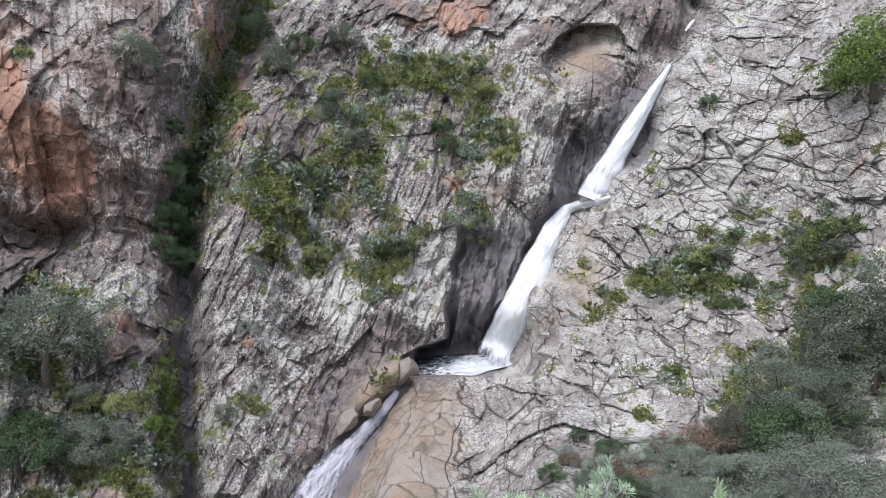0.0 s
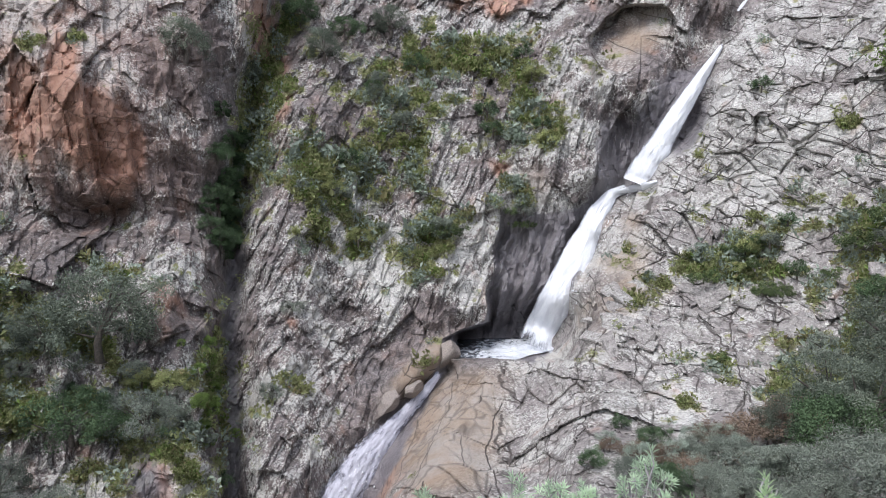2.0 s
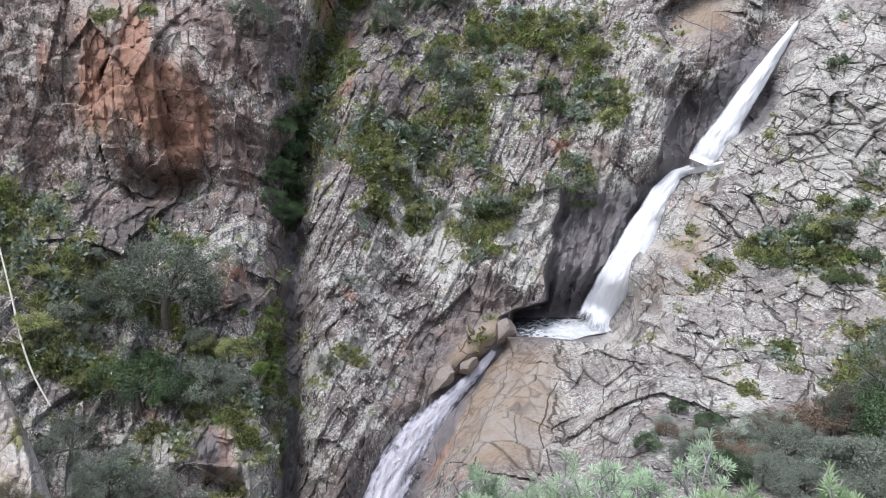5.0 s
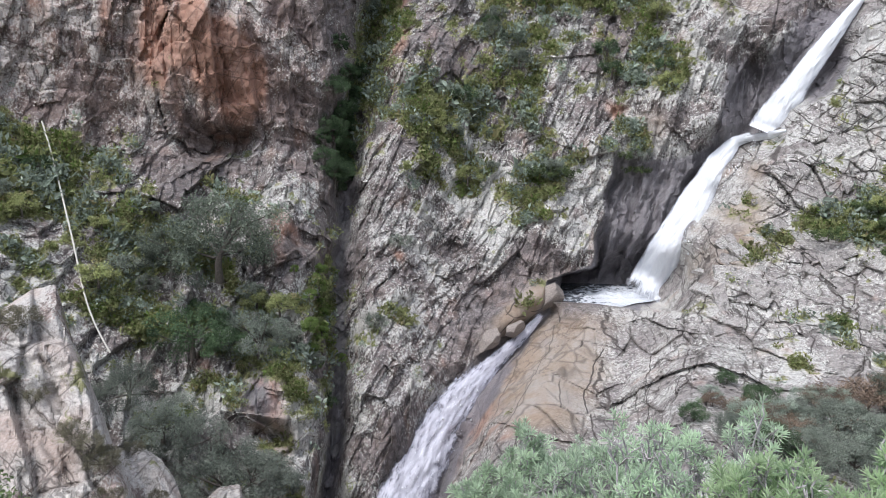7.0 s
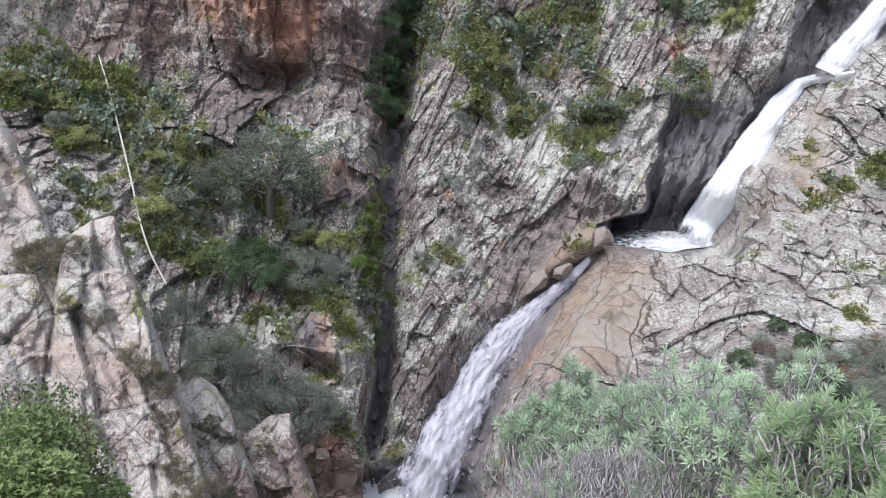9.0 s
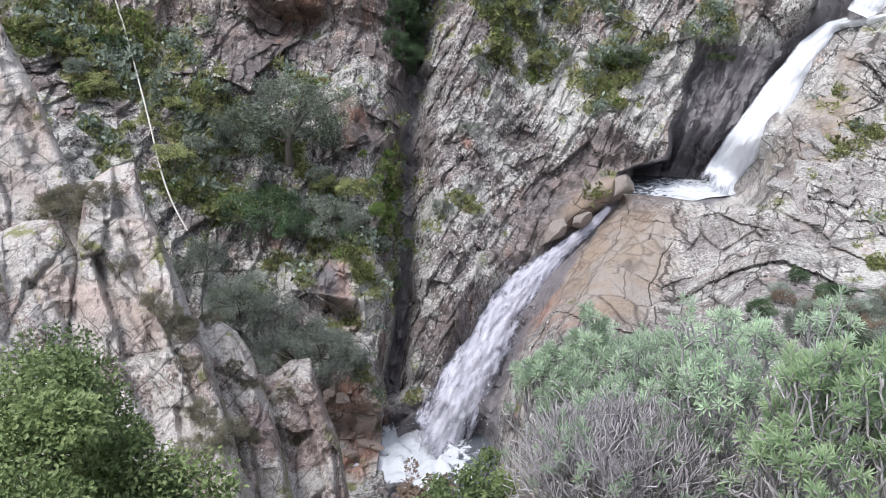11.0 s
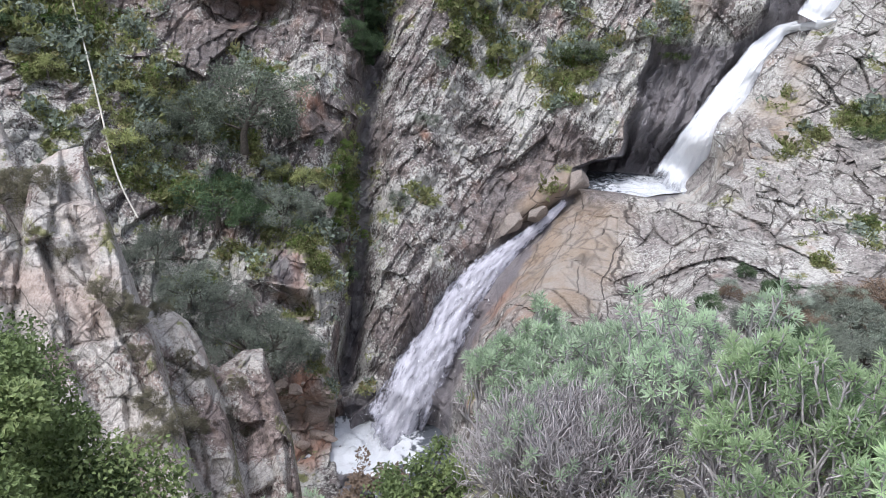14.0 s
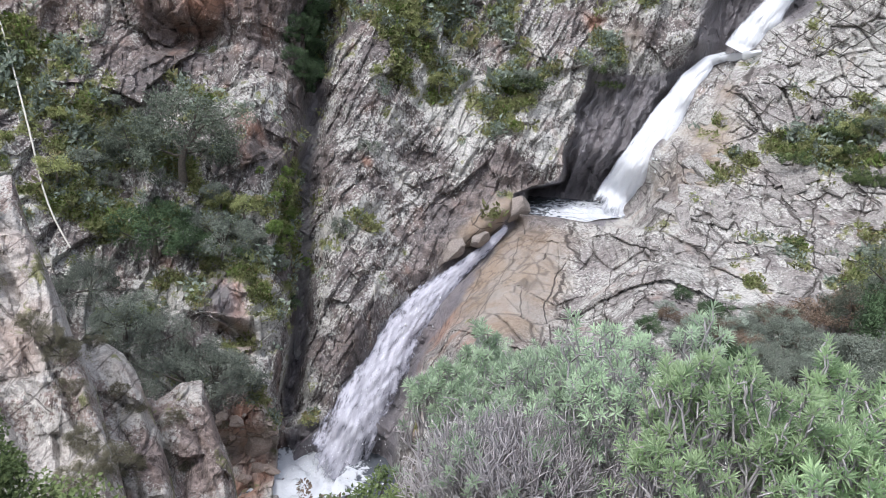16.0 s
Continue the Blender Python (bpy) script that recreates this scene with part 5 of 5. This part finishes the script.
SPOTS = [
    (1.0, 5.2, 0.9, 1.45, 1, SPURGE_LEAF, 0.068, 0.9, "grey-green tree spurge with bare tangled grey twigs", (10, 4, 4, 3)),
    (-4.5, 5.6, 0.55, 1.35, 2, SPURGE_LEAF, 0.068, 0.5, "grey-green tree spurge with forked grey stems", (9, 4, 4, 3)),
    (15.5, 3.7, 0.62, 1.35, 3, SPURGE_FRESH, 0.062, 0.15, "fresh yellow-green tree spurge with dense rosettes", (11, 5, 4, 3)),
    (24.0, 3.9, 0.62, 1.5, 4, SPURGE_FRESH, 0.062, 0.15, "fresh yellow-green tree spurge with dense rosettes", (11, 5, 4, 3)),
    (9.0, 4.7, 0.85, 1.75, 5, SPURGE_LEAF, 0.06, 0.35, "blue-green tree spurge between two larger shrubs", (9, 4, 4, 3)),
    (0.5, 8.0, 1.0, 1.75, 6, SPURGE_LEAF, 0.068, 0.2, "pale green tree spurge seen against the rock", (9, 3, 3, 3)),
    (-24.5, 5.0, 0.5, 1.4, 7, SPURGE_LEAF, 0.06, 0.2, "pale tree spurge at the edge of the drop", (7, 3, 3, 2)),
    (23.2, 3.1, 0.26, 1.0, 9, SPURGE_FRESH, 0.062, 0.75, "leggy tree spurge with bare forked stems", (3, 2, 2, 2)),
    (-46.0, 4.4, 0.5, 1.0, 8, SPURGE_LEAF, 0.06, 0.2, "pale tree spurge at the edge of the drop", (7, 3, 3, 2)),
]
spurge(0.5, 4.1, 0.74, 0.95, 1020, SPURGE_LEAF, 0.055, 1.0, "bare grey tangle of dead spurge twigs", (16, 6, 5, 4), 0.009, base_z=slope_z(0, 4.1) - 0.15)
for az, dist, width, height, seed, mat, leaf, bare, label, arms in SPOTS:
    spurge(az, dist, width, height, 1000 + seed, mat, leaf, bare, label, arms, base_z=slope_z(az, dist))


def near_bush(name, label, az, dist, top_el, size, seed, mat, leaf, clumps, per):
    b = bush(name, label, "shrub", seed, size, int(clumps * Q), per, leaf, mat, 0.2, 9)
    a = radians(az)
    z = EYE + dist * math.tan(radians(top_el)) - size[2] * 1.05
    b.location = (dist * math.sin(a), dist * math.cos(a), z)
    return b


near_bush("mastic_bush", "large leafy green mastic bush below the lookout", -48.2, 7.2, -22.9, (1.7, 1.5, 4.2), 821, NEAR_LEAF, 0.056, 165, 700)
near_bush("withered_shrub", "rust-brown withered shrub at the edge of the drop", -16.6, 6.6, -33.6, (0.34, 0.3, 0.8), 822, RUST_LEAF, 0.04, 60, 40)
near_bush("myrtle_shrub", "olive-green myrtle shrub with yellowing leaves", -12.2, 6.2, -32.9, (0.40, 0.4, 0.9), 823, NEAR_LEAF, 0.045, 80, 60)

# ---- small shrubs on the ledges ----
MINI = [
    bush("ledge_shrub", "small grey-green shrub on a mossy ledge", "shrub", 831, (0.75, 0.7, 0.9), int(34 * Q), 60, 0.075, GREY_LEAF, 0.15, 4, "small shrubs on the ledges"),
    bush("ledge_shrub", "small olive-green shrub on a mossy ledge", "shrub", 832, (0.8, 0.7, 0.75), int(34 * Q), 60, 0.075, HEATH, 0.15, 4, "small shrubs on the ledges"),
    bush("ledge_shrub", "small dark green shrub on a mossy ledge", "shrub", 833, (0.8, 0.75, 1.0), int(34 * Q), 60, 0.075, DARK_LEAF, 0.15, 4, "small shrubs on the ledges"),
]
rng = np.random.default_rng(91)
ledge = (MOSSY * INSIDE).ravel() ** 0.7
picks = rng.choice(len(ledge), 66, p=ledge / ledge.sum())
for kind in range(3):
    on_wall(MINI[kind], [(GA.ravel()[i], GE.ravel()[i], 0.5 + 0.8 * rng.random(), 360 * rng.random()) for i in picks[kind::3]])

# ---- shrubs on the near crags ----
crag_shrub = bush("crag_shrub", "grey-brown heath shrub in a cleft of the crag", "shrub", 841, (0.75, 0.65, 0.9), int(60 * Q), 80, 0.05, DRY_HEATH, 0.15, 5, "shrubs on the crags")
spots = [(-37.5, -21.4, 0.5), (-36.4, -22.3, 0.45), (-35.6, -23.5, 0.6), (-35.3, -26.0, 0.5), (-34.2, -29.2, 0.6), (-33.2, -30.8, 0.7), (-31.5, -31.3, 0.6), (-30.8, -27.5, 0.4), (-33.6, -23.0, 0.45), (-42.5, -14.3, 1.1), (-40.8, -13.9, 0.7), (-43.4, -14.9, 1.0), (-34.8, -31.8, 0.6), (-28.0, -28.4, 0.4), (-27.1, -31.6, 0.35), (-39.7, -18.8, 0.35), (-31.9, -26.3, 0.35), (-24.4, -28.9, 0.35)]
feet = [hit_at(az, el) for az, el, s in spots]
for n, ((az, el, s), at) in enumerate(zip(spots, feet)):
    m = Matrix.LocRotScale(at - Vector((0, 0, 0.25 * s)), Euler((0, 0, n * 1.3)), None)
    c = crag_shrub if n == 0 else copy_thing(crag_shrub, m)
    c.matrix_basis = m
    c.scale = (s, s, s)

# ---- loose and half-set blocks of the right wall ----
BLOCKS = []
for k in range(8):
    rng = np.random.default_rng(1200 + k)
    bm = bmesh.new()
    bmesh.ops.create_cube(bm, size=2.0)
    bmesh.ops.bevel(bm, geom=list(bm.edges), offset=0.12 + 0.14 * rng.random(), segments=1, affect="EDGES")
    for v in bm.verts:
        v.co += Vector(rng.normal(0, 0.13, 3))
        v.co.x += v.co.z * 0.3 * rng.normal()
    me = bpy.data.meshes.new("block")
    bm.to_mesh(me)
    bm.free()
    for key, value in (("cover", (0.0, 0.0, 0.0, 1.0)), ("patina", (0.30 + 0.2 * rng.random(), 0.0, 0.0, 1.0))):
        a = me.attributes.new(key, "FLOAT_COLOR", "POINT")
        a.data.foreach_set("color", list(value) * len(me.vertices))
    me.materials.append(ROCK)
    BLOCKS.append(me)
rng = np.random.default_rng(1300)
wall = bpy.data.objects["gorge_wall"]
made = 0
while made < 140:
    az, el = 4 + 26 * rng.random(), -12 + 24 * rng.random()
    gap, side, _ = line_gap(np.array([az]), np.array([el]), [(18, 16), (16, 10), (11, 0.5), (9, 0), (4, -11.7), (-3, -13)])
    if gap[0] * side[0] < 2.2:
        continue
    at = wall_at(az, el)
    s = 0.26 + 0.4 * rng.random() ** 1.8
    ob = new("block", BLOCKS[made % 8])
    ob.parent = wall
    ob.location = at + Vector((at.x, at.y, 0)).normalized() * 0.16 * s
    lie = Matrix.Rotation(radians(-az + rng.normal() * 10), 3, "Z") @ Matrix.Rotation(radians(-42 + rng.normal() * 8), 3, "X") @ Matrix.Rotation(radians(35 + rng.normal() * 18), 3, "Y")
    ob.rotation_euler = lie.to_euler()
    ob.scale = (s * (0.9 + 0.5 * rng.random()), s * 0.32, s * (0.6 + 0.4 * rng.random()))
    made += 1

# ---- worn boulders beside the lip of the rock pool ----
for n, (az, el, dist, size) in enumerate([(-5.3, -14.6, 43.8, (1.0, 0.8, 0.5)), (-7.2, -15.6, 43.4, (1.1, 0.9, 0.6)), (-2.8, -12.0, 46.5, (1.15, 1.0, 0.75)), (-4.5, -12.9, 46.3, (1.4, 1.1, 0.7))]):
    stone("boulder", place(az, el, dist), size, 40 + n, "water-worn grey-buff boulder at the lip of the pool", "boulders at the pool's lip", WORN, 0.6 + 0.15 * (n % 3))
